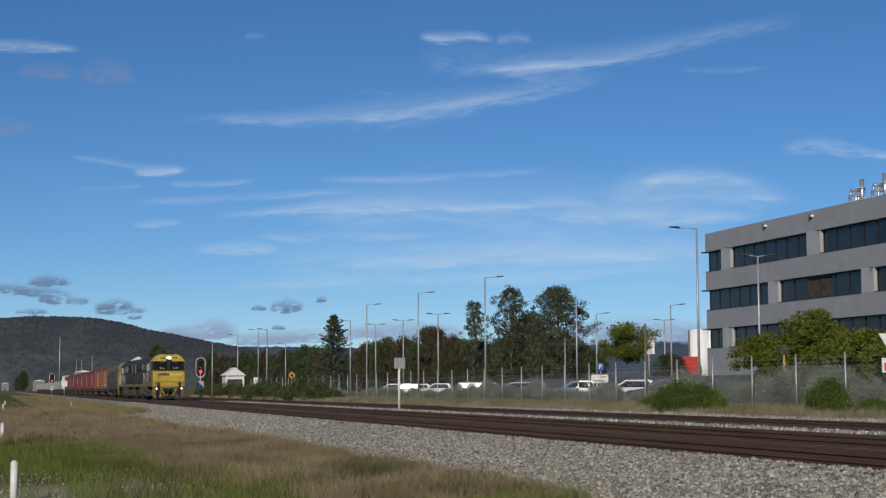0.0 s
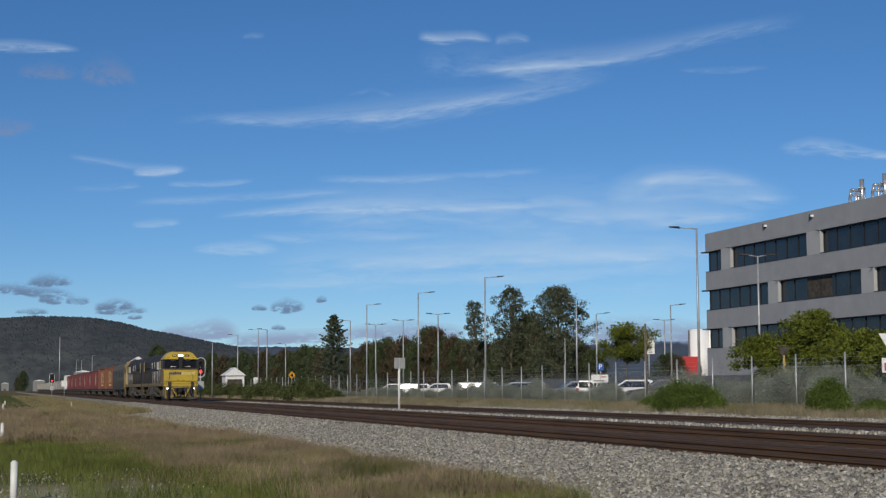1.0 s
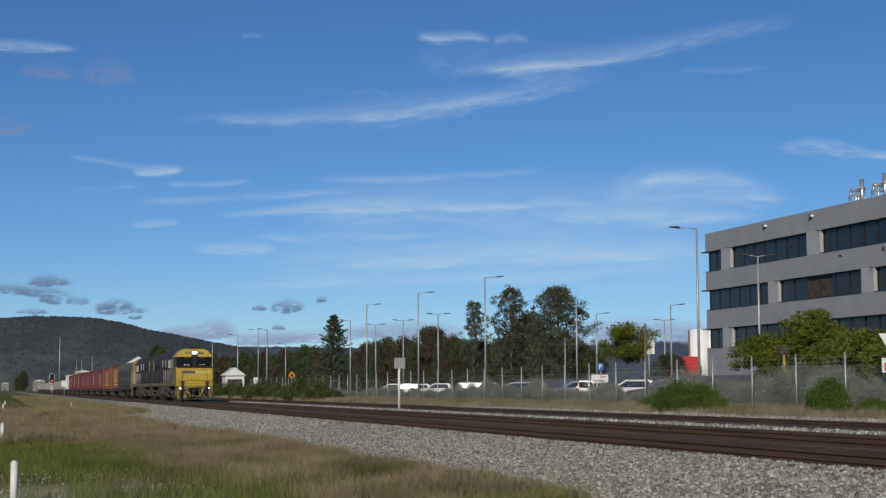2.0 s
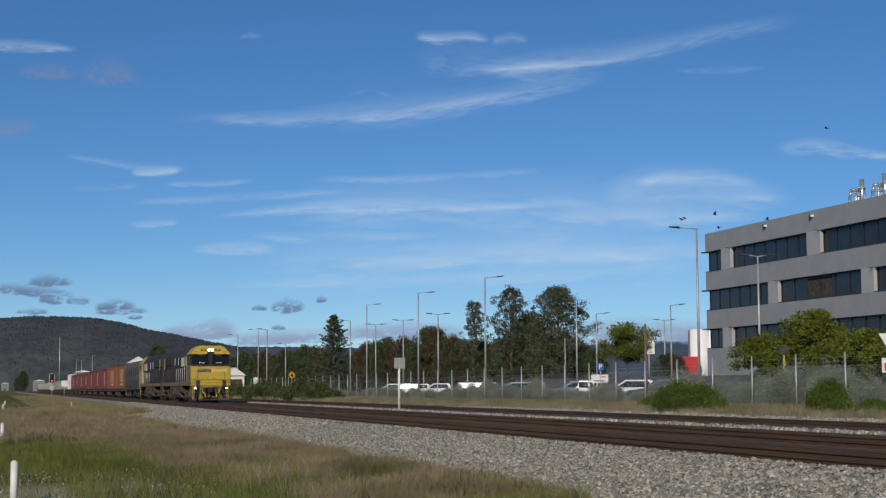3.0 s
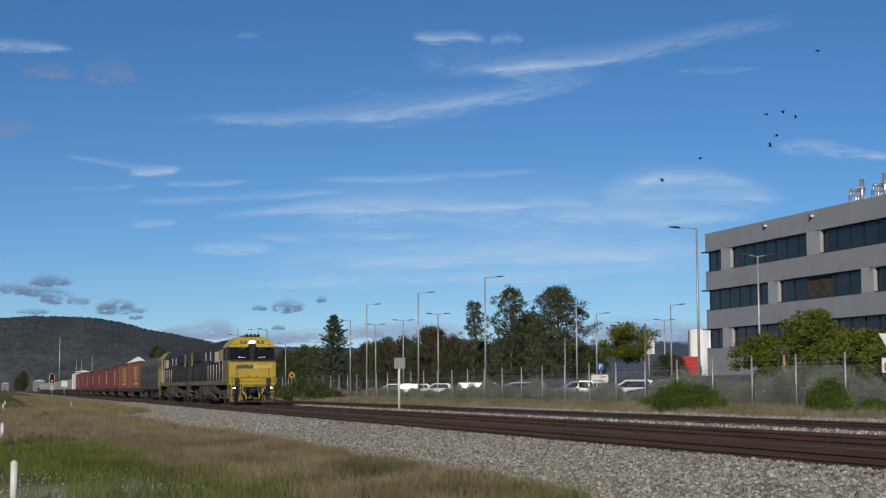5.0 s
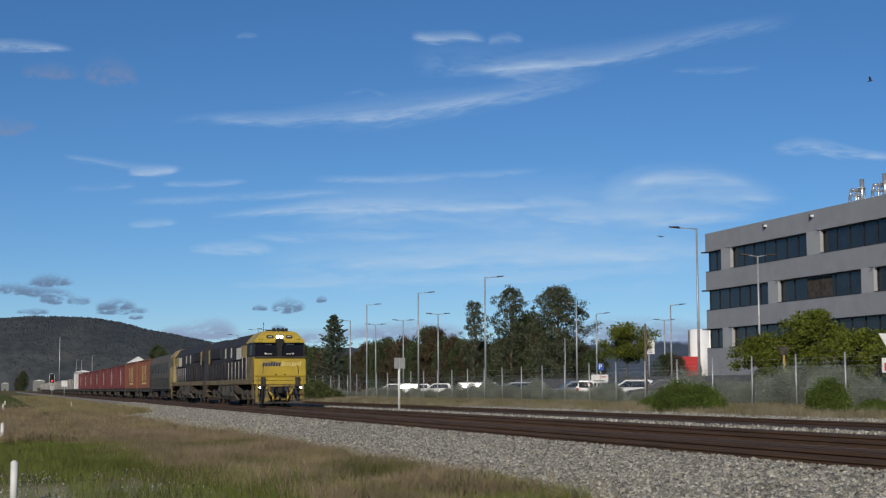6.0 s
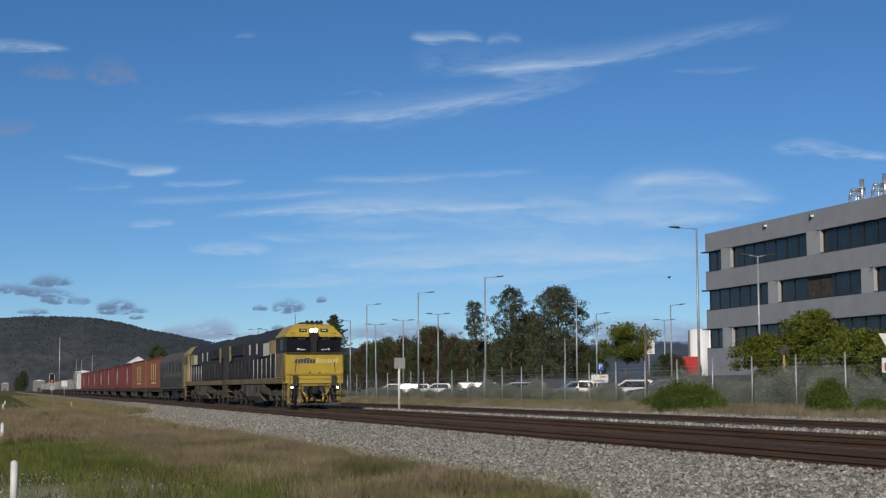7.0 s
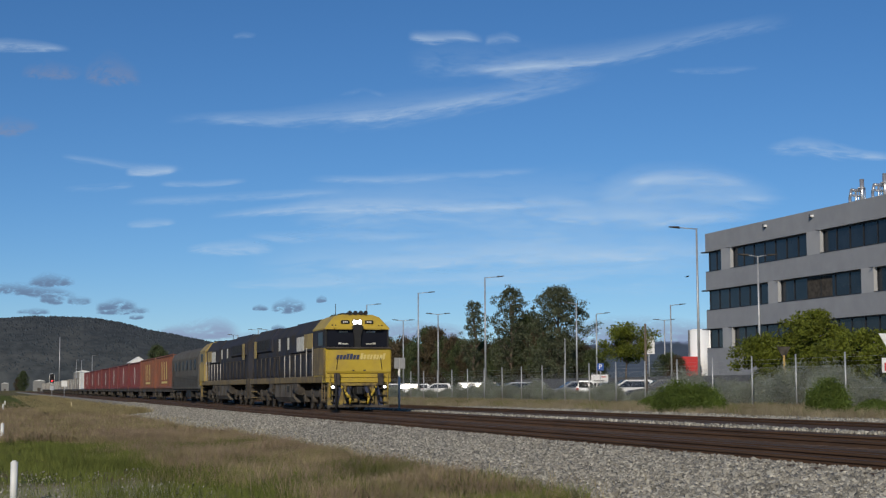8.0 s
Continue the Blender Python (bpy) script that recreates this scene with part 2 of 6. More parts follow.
def build_ground():
    xs = sorted({-4800, -600, -100, -30, -10, -4, 24, 40, 80, 200, 700, 2000, 4800, *[k * 0.5 for k in range(-4, 48)]})
    ys = [-4800, -500, -60, 0, *[k * 2.0 for k in range(5, 60)], 140, 180, 260, 500, 1200, 2600, 4900]
    bm = bmesh.new()
    grid = [[bm.verts.new((x, y, land_height(x) + (0.05 * noise.noise((x * 0.6, y * 0.3, 2.0)) if -4 < x < 9 and 0 < y < 120 else 0)))
             for x in xs] for y in ys]
    for j in range(len(ys) - 1):
        for i in range(len(xs) - 1):
            bm.faces.new((grid[j][i], grid[j][i + 1], grid[j + 1][i + 1], grid[j + 1][i])).smooth = True
    tagged(part("ground", bm, GROUND), "grassy level ground with bare gravel patches", "ground", kind="structure")


build_ground()


# ---- railway ----
def ballast_bed(name, x0, x1, slope0, slope1, top, material, label):
    bm = bmesh.new()
    prism(bm, [(x0 - slope0, land_height(x0 - slope0) - 0.05), (x0, top), (x1, top), (x1 + slope1, land_height(x1 + slope1) - 0.05)], -20, 900)
    return tagged(part(name, bm, material), label, "ballast", kind="structure")


ballast_bed("ballast_near", 10.5, 17.9, 3.9, 0.3, RAIL_Z - 0.12, BALLAST, "pale grey crushed stone ballast under the railway")
ballast_bed("ballast_far", 18.4, 24.2, 0.7, 1.6, RAIL_Z - 0.12, BALLAST, "pale grey crushed stone ballast of the siding")
for cx in (NEAR_X, TRAIN_X, FAR_X):
    tagged(part("track_bed", boxed(cx - {NEAR_X: 0.72, TRAIN_X: 1.25, FAR_X: 3.3}[cx], cx + {NEAR_X: 2.4, TRAIN_X: 3.25, FAR_X: 1.4}[cx], -20, 900, RAIL_Z - 0.25, RAIL_Z - 0.112), RUSTY_BED),
           "rust-stained brown ballast between the rails", "ballast", kind="structure")

RAIL_OUTLINE = [(-0.07, -0.17), (0.07, -0.17), (0.07, -0.155), (0.012, -0.13), (0.012, -0.045), (0.035, -0.035), (0.035, 0.0),
                (-0.035, 0.0), (-0.035, -0.035), (-0.012, -0.045), (-0.012, -0.13), (-0.07, -0.155)]


def build_track(cx, drop, rails, label):
    track = empty("railway_track", pose(cx, 0, RAIL_Z - drop))
    for x in rails:
        rail = part("rail", prismed([(a + x, b) for a, b in RAIL_OUTLINE], -20, 900), RAIL_RUST, track)
        part("running_surface", boxed(x - 0.028, x + 0.028, -20, 900, 0.002, 0.006), RAIL_TOP, rail, "worn rail top")
    bm = boxed(-1.2, 1.2, -0.12, 0.12, -0.32, -0.10, 0.01)
    first = part("sleeper", bm, SLEEPER, track)
    first.matrix_basis = pose(0, 12, 0)
    for k in range(1, 150):
        again(first, "sleeper", track, pose(0, 12 + k * 0.68, 0))
    return tagged(track, label, "railway track", "railway tracks", "structure")


build_track(NEAR_X, 0.0, (-0.75, 0.33, 0.75), "rusty dual-gauge railway track on stained sleepers")
build_track(TRAIN_X, 0.0, (-0.75, 0.75), "rusty railway track that carries the freight train")
build_track(FAR_X, 0.05, (-0.75, 0.75), "rusty siding track behind the main line")


def scatter_stones(name, n, x_of, y0, y1, z_of, size, seed, label):
    rng = np.random.default_rng(seed)
    y = y0 + (y1 - y0) * rng.random(n)
    x = x_of(rng.random(n), y)
    z = z_of(x)
    octa = np.array([(1, 0, 0), (0, 1, 0), (-1, 0, 0), (0, -1, 0), (0, 0, 1), (0, 0, -1)], float)
    tris = np.array([(0, 1, 4), (1, 2, 4), (2, 3, 4), (3, 0, 4), (1, 0, 5), (2, 1, 5), (3, 2, 5), (0, 3, 5)])
    s = size * (0.55 + 0.9 * rng.random((n, 1, 1)) ** 1.5)
    shape = octa[None] * (0.65 + 0.6 * rng.random((n, 6, 3))) + 0.35 * (rng.random((n, 6, 3)) - 0.5)
    q = rng.normal(size=(n, 3, 3))
    q, _ = np.linalg.qr(q)
    v = np.einsum("nij,nkj->nki", q, shape) * s + np.stack([x, y, z], 1)[:, None, :]
    f = (tris[None] + 6 * np.arange(n)[:, None, None]).reshape(-1, 3)
    return tagged(from_arrays(name, v.reshape(-1, 3), f, STONE), label, "stones", kind="stuff")


def slope_z(x):
    return np.interp(x, [6.55, 10.5, 11.0], [0.0, RAIL_Z - 0.12, RAIL_Z - 0.12])


scatter_stones("ballast_stones", 64000, lambda r, y: 6.3 + 4.35 * r ** 0.85, 12, 46, lambda x: slope_z(x) + 0.008, 0.043, 1, "loose pale grey crushed ballast stones beside the track")
scatter_stones("ballast_stones", 40000, lambda r, y: 6.6 + 4.05 * r ** 0.85, 46, 130, lambda x: slope_z(x) + 0.008, 0.042, 2, "loose pale grey crushed ballast stones beside the track")
scatter_stones("ballast_stones", 7000, lambda r, y: 18.45 + 0.7 * r, 30, 130, lambda x: 0.43 + 0.0 * x, 0.055, 3, "loose pale grey crushed ballast stones between the tracks")
scatter_stones("ballast_stones", 9000, lambda r, y: 23.7 + 3.0 * r ** 1.4, 34, 82, lambda x: 0.02 + np.interp(x, [23.7, 24.2, 25.8], [0.40, 0.40, 0.42]), 0.055, 4, "loose pale grey crushed stones beside the siding")

# ---- train ----
SPEED, FRONT_AT_END = 9.79, 65.7
YARD = []          # (vehicle, its distance behind the train's front)


def train_front(t):
    return FRONT_AT_END + SPEED * (8.0 - t)


WHEELS = []


def bogie(parent, y, axles, radius, wide=1.05):
    b = bmesh.new()
    for s in (-1, 1):
        box(b, s * wide - 0.07, s * wide + 0.07, axles[0] - 0.45, axles[-1] + 0.45, radius + 0.05, radius + 0.35, 0.03)
        for a in axles:
            box(b, s * wide - 0.12, s * wide + 0.12, a - 0.17, a + 0.17, radius - 0.2, radius + 0.2, 0.04)
            tube(b, (s * (wide + 0.02), a + 0.35, radius - 0.05), (s * (wide + 0.02), a + 0.35, radius + 0.4), 0.09)
    box(b, -wide, wide, -0.2, 0.2, radius, radius + 0.4)
    frame_ob = part("bogie", b, GRIME, parent, "dusty cast bogie frame")
    frame_ob.matrix_basis = pose(0, y, 0)
    for a in axles:
        w = bmesh.new()
        for s in (-1, 1):
            tube(w, (s * 0.68, 0, 0), (s * 0.81, 0, 0), radius, seg=20)
            tube(w, (s * 0.64, 0, 0), (s * 0.68, 0, 0), radius + 0.03, seg=20)
            for k in range(5):
                a2 = 2 * math.pi * k / 5
                tube(w, (s * 0.81, 0.6 * radius * math.cos(a2), 0.6 * radius * math.sin(a2)), (s * 0.825, 0.6 * radius * math.cos(a2), 0.6 * radius * math.sin(a2)), 0.08, seg=8)
        tube(w, (-0.68, 0, 0), (0.68, 0, 0), 0.09)
        ob = part("wheelset", w, GRIME, parent)
        ob.matrix_basis = pose(0, y + a, radius)
        WHEELS.append((ob, y + a, radius))


def lettering(name, text, size, material, parent, m, shear=0.0, bold=0.0):
    cu = bpy.data.curves.new(name, "FONT")
    cu.body, cu.size, cu.align_x, cu.align_y, cu.extrude, cu.shear, cu.offset = text, size, "CENTER", "CENTER", 0.004, shear, bold
    tmp = bpy.data.objects.new(name, cu)
    scene.collection.objects.link(tmp)
    me = bpy.data.meshes.new_from_object(tmp.evaluated_get(bpy.context.evaluated_depsgraph_get()))
    bpy.data.objects.remove(tmp)
    me.materials.clear()
    me.materials.append(material)
    ob = new(name, me)
    ob.parent = parent
    ob.matrix_basis = m
    return ob


LAMP = glowing("headlight_glow", (1.0, 0.97, 0.9), 5.0)
RAILING = surface("worn_railing", (0.52, 0.50, 0.46), (0.30, 0.285, 0.26), 4, 0.6)
DUST = surface("pale_road_dust", (0.15, 0.135, 0.112), (0.095, 0.084, 0.07), 2, 0.9, grime=(0.06, 0.05, 0.042), grime_scale=1.2, amount=0.45)
MARK = surface("faded_white", (0.70, 0.69, 0.62), (0.5, 0.48, 0.42), 4, 0.6)
FADED = surface("worn_pale_yellow", (0.66, 0.55, 0.22), (0.6, 0.48, 0.15), 4, 0.6)
WORN_YELLOW = surface("worn_plough_yellow", (0.42, 0.30, 0.05), (0.25, 0.18, 0.06), 3, 0.6, grime=(0.07, 0.055, 0.04), grime_scale=2.5, amount=0.6)
STRIPE = surface("navy_stripe", (0.05, 0.06, 0.11), None, 3, 0.5)


def build_locomotive(lamps, front):
    """A wide-cab diesel: nose at y = 0, body towards +y, rails at z = 0."""
    loco = empty("locomotive")
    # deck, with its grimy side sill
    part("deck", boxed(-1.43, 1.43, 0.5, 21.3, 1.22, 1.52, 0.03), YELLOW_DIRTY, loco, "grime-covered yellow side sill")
    tank = bmesh.new()
    prism(tank, [(-1.36, 1.2), (-1.38, 0.55), (-1.2, 0.30), (1.2, 0.30), (1.38, 0.55), (1.36, 1.2)], 8.1, 13.4)
    part("fuel_tank", tank, DUST, loco, "pale dusty fuel tank")
    for s in (-1, 1):
        for y in (8.6, 10.2, 11.8):
            part("tank_strap", boxed(s * 1.385 - 0.012, s * 1.385 + 0.012, y, y + 0.09, 0.55, 1.2), GRIME, loco)
        part("fuel_filler", boxed(s * 1.39 - 0.03, s * 1.39 + 0.03, 9.3, 9.65, 0.8, 1.1, 0.02), BLACK, loco)
    for s in (-1, 1):
        for y in (6.6, 13.8):
            part("air_reservoir", tubed((s * 1.28, y, 0.85), (s * 1.28, y + 1.3, 0.85), 0.2), GRIME, loco)
        for y, z0, z1 in ((6.9, 0.95, 1.2), (13.7, 0.95, 1.2)):
            part("equipment_locker", boxed(s * 1.33 - 0.1, s * 1.33 + 0.1, y, y + 1.1, z0, z1, 0.02), GRIME, loco)
    bogie(loco, 4.6, (-2.0, -0.05, 1.85), 0.52)
    bogie(loco, 17.0, (-1.85, 0.05, 2.0), 0.52)
    # nose
    nose = bmesh.new()
    prism(nose, [(0.0, 1.64), (-0.03, 1.72), (-0.02, 2.62), (0.06, 2.72), (0.5, 2.75), (2.7, 2.75), (2.7, 1.5), (0.3, 1.5)], -1.47, 1.47, axis="x")
    bmesh.ops.bevel(nose, geom=[e for e in nose.edges if abs(e.verts[0].co.x) > 1.3 and abs(e.verts[1].co.x) > 1.3 and e.verts[0].co.x * e.verts[1].co.x > 0 and max(v.co.y for v in e.verts) < 0.2], offset=0.06, segments=2, affect="EDGES")
    part("nose", nose, YELLOW if front else TAN, loco, "bright yellow nose panel")
    ledge = bmesh.new()
    box(ledge, -1.46, 1.46, -0.10, 0.45, 2.70, 2.77, 0.02)
    part("window_ledge", ledge, GRIME, loco)
    # lower beam in two tiers with hand grabs
    low = bmesh.new()
    box(low, -1.46, 1.46, 0.06, 0.9, 1.44, 1.64, 0.02)
    box(low, -1.46, 1.46, 0.02, 0.9, 1.22, 1.42, 0.02)
    part("buffer_beam", low, YELLOW, loco)
    for x in (-0.98, 0.98):
        grip = bmesh.new()
        box(grip, x - 0.12, x + 0.12, -0.10, 0.1, 1.1, 1.62, 0.02)
        part("step_recess", grip, GRIME, loco)
    # plough: a dark plate with slanting yellow and navy bars that lean towards the middle
    plough = bmesh.new()
    box(plough, -1.3, 1.3, 0.25, 0.6, 0.2, 1.25)
    part("plough_plate", plough, BLACK, loco)
    for s in (-1, 1):
        for k in range(4):
            out = 1.36 - k * 0.215
            mat = (WORN_YELLOW, STRIPE)[k % 2]
            bar = bmesh.new()
            prism(bar, [(s * out, 0.18), (s * (out - 0.20), 0.18), (s * max(0.12, out - 0.48), 1.2), (s * max(0.30, out - 0.28), 1.2)] if k else
                  [(s * 1.37, 0.18), (s * 1.16, 0.18), (s * 1.12, 1.2), (s * 1.37, 1.2)], 0.08 + 0.012 * k, 0.26)
            part("plough_bar", bar, mat, loco, "navy warning stripe" if mat is STRIPE else "worn yellow bar")
        for z in (0.35, 0.65, 0.95):
            part("front_step", boxed(s * 1.08 - 0.16, s * 1.08 + 0.16, -0.06, 0.2, z, z + 0.03), GRIME, loco)
    part("plough_top_rail", boxed(-1.36, 1.36, 0.02, 0.3, 1.08, 1.2, 0.02), WORN_YELLOW, loco, "worn yellow rail over the plough")
    for s in (-1, 1):
        arm = bmesh.new()
        for a, b in zip([(0.78, -0.02, 1.05), (0.62, -0.12, 0.78), (0.42, -0.14, 0.55), (0.40, -0.05, 0.30)], [(0.62, -0.12, 0.78), (0.42, -0.14, 0.55), (0.40, -0.05, 0.30)]):
            tube(arm, (s * a[0], a[1], a[2]), (s * b[0], b[1], b[2]), 0.055, seg=6)
        part("uncoupling_lever", arm, YELLOW, loco, "yellow uncoupling lever")
        part("pilot_bracket", boxed(s * 0.62 - 0.05, s * 0.62 + 0.05, -0.04, 0.2, 0.3, 1.08, 0.015), WORN_YELLOW, loco)
        part("end_handrail", tubed((s * 1.30, -0.06, 0.55), (s * 1.30, -0.06, 1.62), 0.022, seg=6), YELLOW, loco)
    for x, z, w in ((-0.45, 0.55, 0.10), (0.4, 0.6, 0.12), (-0.2, 0.35, 0.14), (0.2, 0.32, 0.12)):
        part("plough_fitting", boxed(x - w, x + w, -0.02, 0.2, z, z + 0.16, 0.03), WORN_YELLOW, loco)
    foot = bmesh.new()
    prism(foot, [(-1.38, 0.14), (1.38, 0.14), (1.38, 0.24), (-1.38, 0.24)], 0.05, 0.3)
    part("plough_foot", foot, GRIME, loco)
    coupler = bmesh.new()
    box(coupler, -0.16, 0.16, -0.45, 0.3, 0.72, 1.02, 0.05)
    box(coupler, -0.22, 0.05, -0.6, -0.3, 0.7, 1.04, 0.06)
    part("coupler", coupler, BLACK, loco, "black knuckle coupler")
    for x in (-0.75, -0.45, 0.4, 0.7):
        hose = bmesh.new()
        pts = [(x, 0.1, 1.1), (x + 0.02, -0.12, 0.95), (x + 0.06, -0.2, 0.65), (x + 0.16, -0.1, 0.45), (x + 0.22, 0.08, 0.6)]
        for a, b in zip(pts, pts[1:]):
            tube(hose, a, b, 0.035, seg=6)
        part("brake_hose", hose, BLACK, loco)
    pipe = bmesh.new()
    tube(pipe, (-1.02, -0.06, 0.05), (-1.02, -0.06, 1.6), 0.05, seg=6)
    part("corner_handrail", pipe, BLACK, loco)
    # cab above the nose
    cab = bmesh.new()
    prism(cab, [(0.40, 2.75), (0.42, 3.57), (2.75, 3.57), (2.75, 2.75)], -1.44, 1.44, axis="x")
    part("cab", cab, NAVY if front else TAN, loco, "cab body with dark windows")
    brow = bmesh.new()
    half = [(-1.46, 3.56), (-1.46, 3.62), (-1.05, 4.10), (-0.74, 4.22), (0.74, 4.22), (1.05, 4.10), (1.46, 3.62), (1.46, 3.56)]
    prism(brow, half, 0.30, 3.0)
    for v in brow.verts:
        if v.co.y < 1:
            v.co.y = 0.24 + (v.co.z - 3.56) * 0.42
    part("cab_roof", brow, YELLOW if front else TAN, loco, "yellow chamfered cab roof")
    for s in (-1, 1):
        pane = bmesh.new()
        prism(pane, [(s * 0.10, 2.80), (s * 1.38, 2.80), (s * 1.38, 3.30), (s * 1.30, 3.52), (s * 0.10, 3.52)], 0.33, 0.41)
        part("windscreen", pane, GLASS, loco, "dark glass windscreen")
        w = bmesh.new()
        prism(w, [(s * 0.40, 2.90), (s * 0.84, 2.90), (s * 0.84, 2.98), (s * 0.72, 2.98), (s * 0.66, 2.94), (s * 0.40, 2.94)], 0.31, 0.33)
        part("wiper", w, MARK, loco, "pale wiper on the windscreen")
        part("wiper_arm", tubed((s * 0.62, 0.30, 2.78), (s * 0.72, 0.30, 2.96), 0.016, seg=5), BLACK, loco)
        part("sun_blind", boxed(s * 0.62 - 0.2, s * 0.62 + 0.2, 0.322, 0.334, 3.43, 3.48), MARK, loco, "pale edge of a sun blind")
        part("windscreen_frame", boxed(s * 1.40 - 0.035, s * 1.40 + 0.035, 0.30, 0.42, 2.78, 3.56, 0.01), BLACK, loco)
        part("marker_lamp", tubed((s * 1.12, 0.30, 3.74), (s * 1.12, 0.36, 3.74), 0.035, seg=10), BLACK, loco)
        part("marker_lamp", tubed((s * 0.98, 0.29, 3.74), (s * 0.98, 0.36, 3.74), 0.03, seg=10), BLACK, loco)
        v = bmesh.new()
        prism(v, [(s * 0.30, 3.55), (s * 1.02, 3.55), (s * 1.10, 3.63), (s * 0.24, 3.63)], 0.08, 0.32)
        part("visor", v, YELLOW, loco)
        sidewin = bmesh.new()
        box(sidewin, s * 1.44 - 0.02, s * 1.44 + 0.02, 0.75, 1.75, 2.85, 3.45, 0.015)
        part("side_window", sidewin, GLASS, loco)
        cabside = bmesh.new()
        box(cabside, s * 1.475 - 0.012, s * 1.475 + 0.012, 0.45, 2.7, 1.55, 2.74)
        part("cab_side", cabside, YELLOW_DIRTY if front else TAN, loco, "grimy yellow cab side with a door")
        rail = bmesh.new()
        for y in (0.25, 0.42):
            tube(rail, (s * 1.49, y, 1.3), (s * 1.49, y, 2.65), 0.018, seg=6)
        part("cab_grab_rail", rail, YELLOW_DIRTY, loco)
        steps = bmesh.new()
        for z in (0.45, 0.75, 1.05):
            box(steps, s * 1.25 - 0.15, s * 1.25 + 0.15, 0.65, 1.15, z, z + 0.04)
        box(steps, s * 1.40 - 0.02, s * 1.40 + 0.02, 0.6, 0.66, 0.4, 1.3)
        box(steps, s * 1.40 - 0.02, s * 1.40 + 0.02, 1.14, 1.2, 0.4, 1.3)
        part("cab_steps", steps, YELLOW_DIRTY, loco)
    post = bmesh.new()
    prism(post, [(-0.13, 2.78), (0.13, 2.78), (0.15, 3.3), (0.27, 3.66), (0.16, 3.78), (-0.16, 3.78), (-0.27, 3.66), (-0.15, 3.3)], 0.20, 0.42)
    part("centre_post", post, BLACK, loco, "black centre post that widens to the lamps")
    for x in (-0.54, 0.54):
        house = bmesh.new()
        box(house, x - 0.19, x + 0.19, 0.28, 0.42, 3.80, 3.97, 0.05)
        part("number_board", house, BLACK, loco)
        bars = bmesh.new()
        for k in range(3):
            box(bars, x - 0.11 + k * 0.08, x - 0.06 + k * 0.08, 0.268, 0.285, 3.85, 3.92)
        part("number_bars", bars, MARK, loco)
    for x in (-0.105, 0.105):
        lamp = part("headlight", tubed((x, 0.26, 3.88), (x, 0.50, 3.88), 0.10, seg=16), LAMP if lamps else GLASS, loco, "bright headlight" if lamps else "unlit headlight")
        part("headlight_rim", tubed((x, 0.30, 3.88), (x, 0.5, 3.88), 0.135, seg=16), BLACK, lamp)
    for x in (-1.15, 1.17):
        lamp = part("ditch_light", tubed((x, -0.02, 1.02), (x, 0.15, 1.02), 0.062, seg=14), LAMP if lamps else GLASS, loco, "bright ditch light" if lamps else "unlit ditch light")
        part("ditch_light_rim", tubed((x, 0.02, 1.02), (x, 0.16, 1.02), 0.14, seg=14), BLACK, lamp)
    for k, x in enumerate((-0.3, -0.05, 0.2, 0.42)):
        horn = bmesh.new()
        tube(horn, (x, 0.9, 4.30), (x, 0.45, 4.30), 0.03, 0.10, seg=10)
        tube(horn, (x, 0.9, 4.18), (x, 0.9, 4.33), 0.05, seg=8)
        part("horn", horn, BLACK, loco)
    ac = bmesh.new()
    box(ac, -0.5, 0.5, 1.2, 2.2, 4.2, 4.33, 0.04)
    part("roof_unit", ac, BLACK, loco)
    aerial = bmesh.new()
    tube(aerial, (-0.7, 1.6, 4.2), (-0.7, 1.6, 4.75), 0.015, seg=6)
    part("aerial", aerial, BLACK, loco)
    if front:
        # the maker's emblem: a row of dark slanted strokes, then a row of pale ones
        for k in range(7):
            x, w, tall = -1.03 + k * 0.15, 0.115, (0.25 if k in (3, 4) else 0.20)
            stroke = bmesh.new()
            prism(stroke, [(x, 2.23), (x + w, 2.23), (x + w + 0.05, 2.23 + tall), (x + 0.05, 2.23 + tall)], -0.042, -0.022)
            part("emblem_stroke", stroke, STRIPE, loco, "dark emblem stroke")
        for k in range(8):
            x, w, tall = 0.05 + k * 0.145, (0.09 if k % 2 else 0.11), (0.27 if k in (0, 7) else 0.21)
            stroke = bmesh.new()
            prism(stroke, [(x, 2.23), (x + w, 2.23), (x + w + 0.05, 2.23 + tall), (x + 0.05, 2.23 + tall)], -0.042, -0.022)
            part("emblem_stroke", stroke, FADED, loco, "pale emblem stroke")
    for x, s in ((-0.95, -1), (0.98, 1)):
        part("nose_grab_rail", tubed((x, -0.045, 2.3), (x + 0.06 * s, -0.045, 1.78), 0.016, seg=5), BLACK, loco)
    for x in (-0.25, 0.25):
        part("nose_latch", boxed(x - 0.05, x + 0.05, -0.05, -0.02, 1.72, 1.78), GRIME, loco)
    # hood, walkways and handrails
    hood = bmesh.new()
    arch = [(-1.24, 1.5), (-1.27, 3.55), (-0.88, 4.10), (0.88, 4.10), (1.27, 3.55), (1.24, 1.5)]
    prism(hood, arch, 2.7, 21.0)
    part("hood", hood, NAVY, loco, "dirty navy engine hood")
    wide = bmesh.new()
    prism(wide, [(-1.22, 2.62), (-1.34, 2.70), (-1.34, 3.55), (-0.93, 4.14), (0.93, 4.14), (1.34, 3.55), (1.34, 2.70), (1.22, 2.62)], 3.0, 9.4)
    part("dynamic_brake_housing", wide, NAVY, loco, "navy flared roof housing")
    rad = bmesh.new()
    prism(rad, [(-1.22, 2.85), (-1.36, 2.98), (-1.36, 3.6), (-0.95, 4.15), (0.95, 4.15), (1.36, 3.6), (1.36, 2.98), (1.22, 2.85)], 14.6, 20.6)
    part("radiator_housing", rad, NAVY, loco, "navy flared radiator housing")
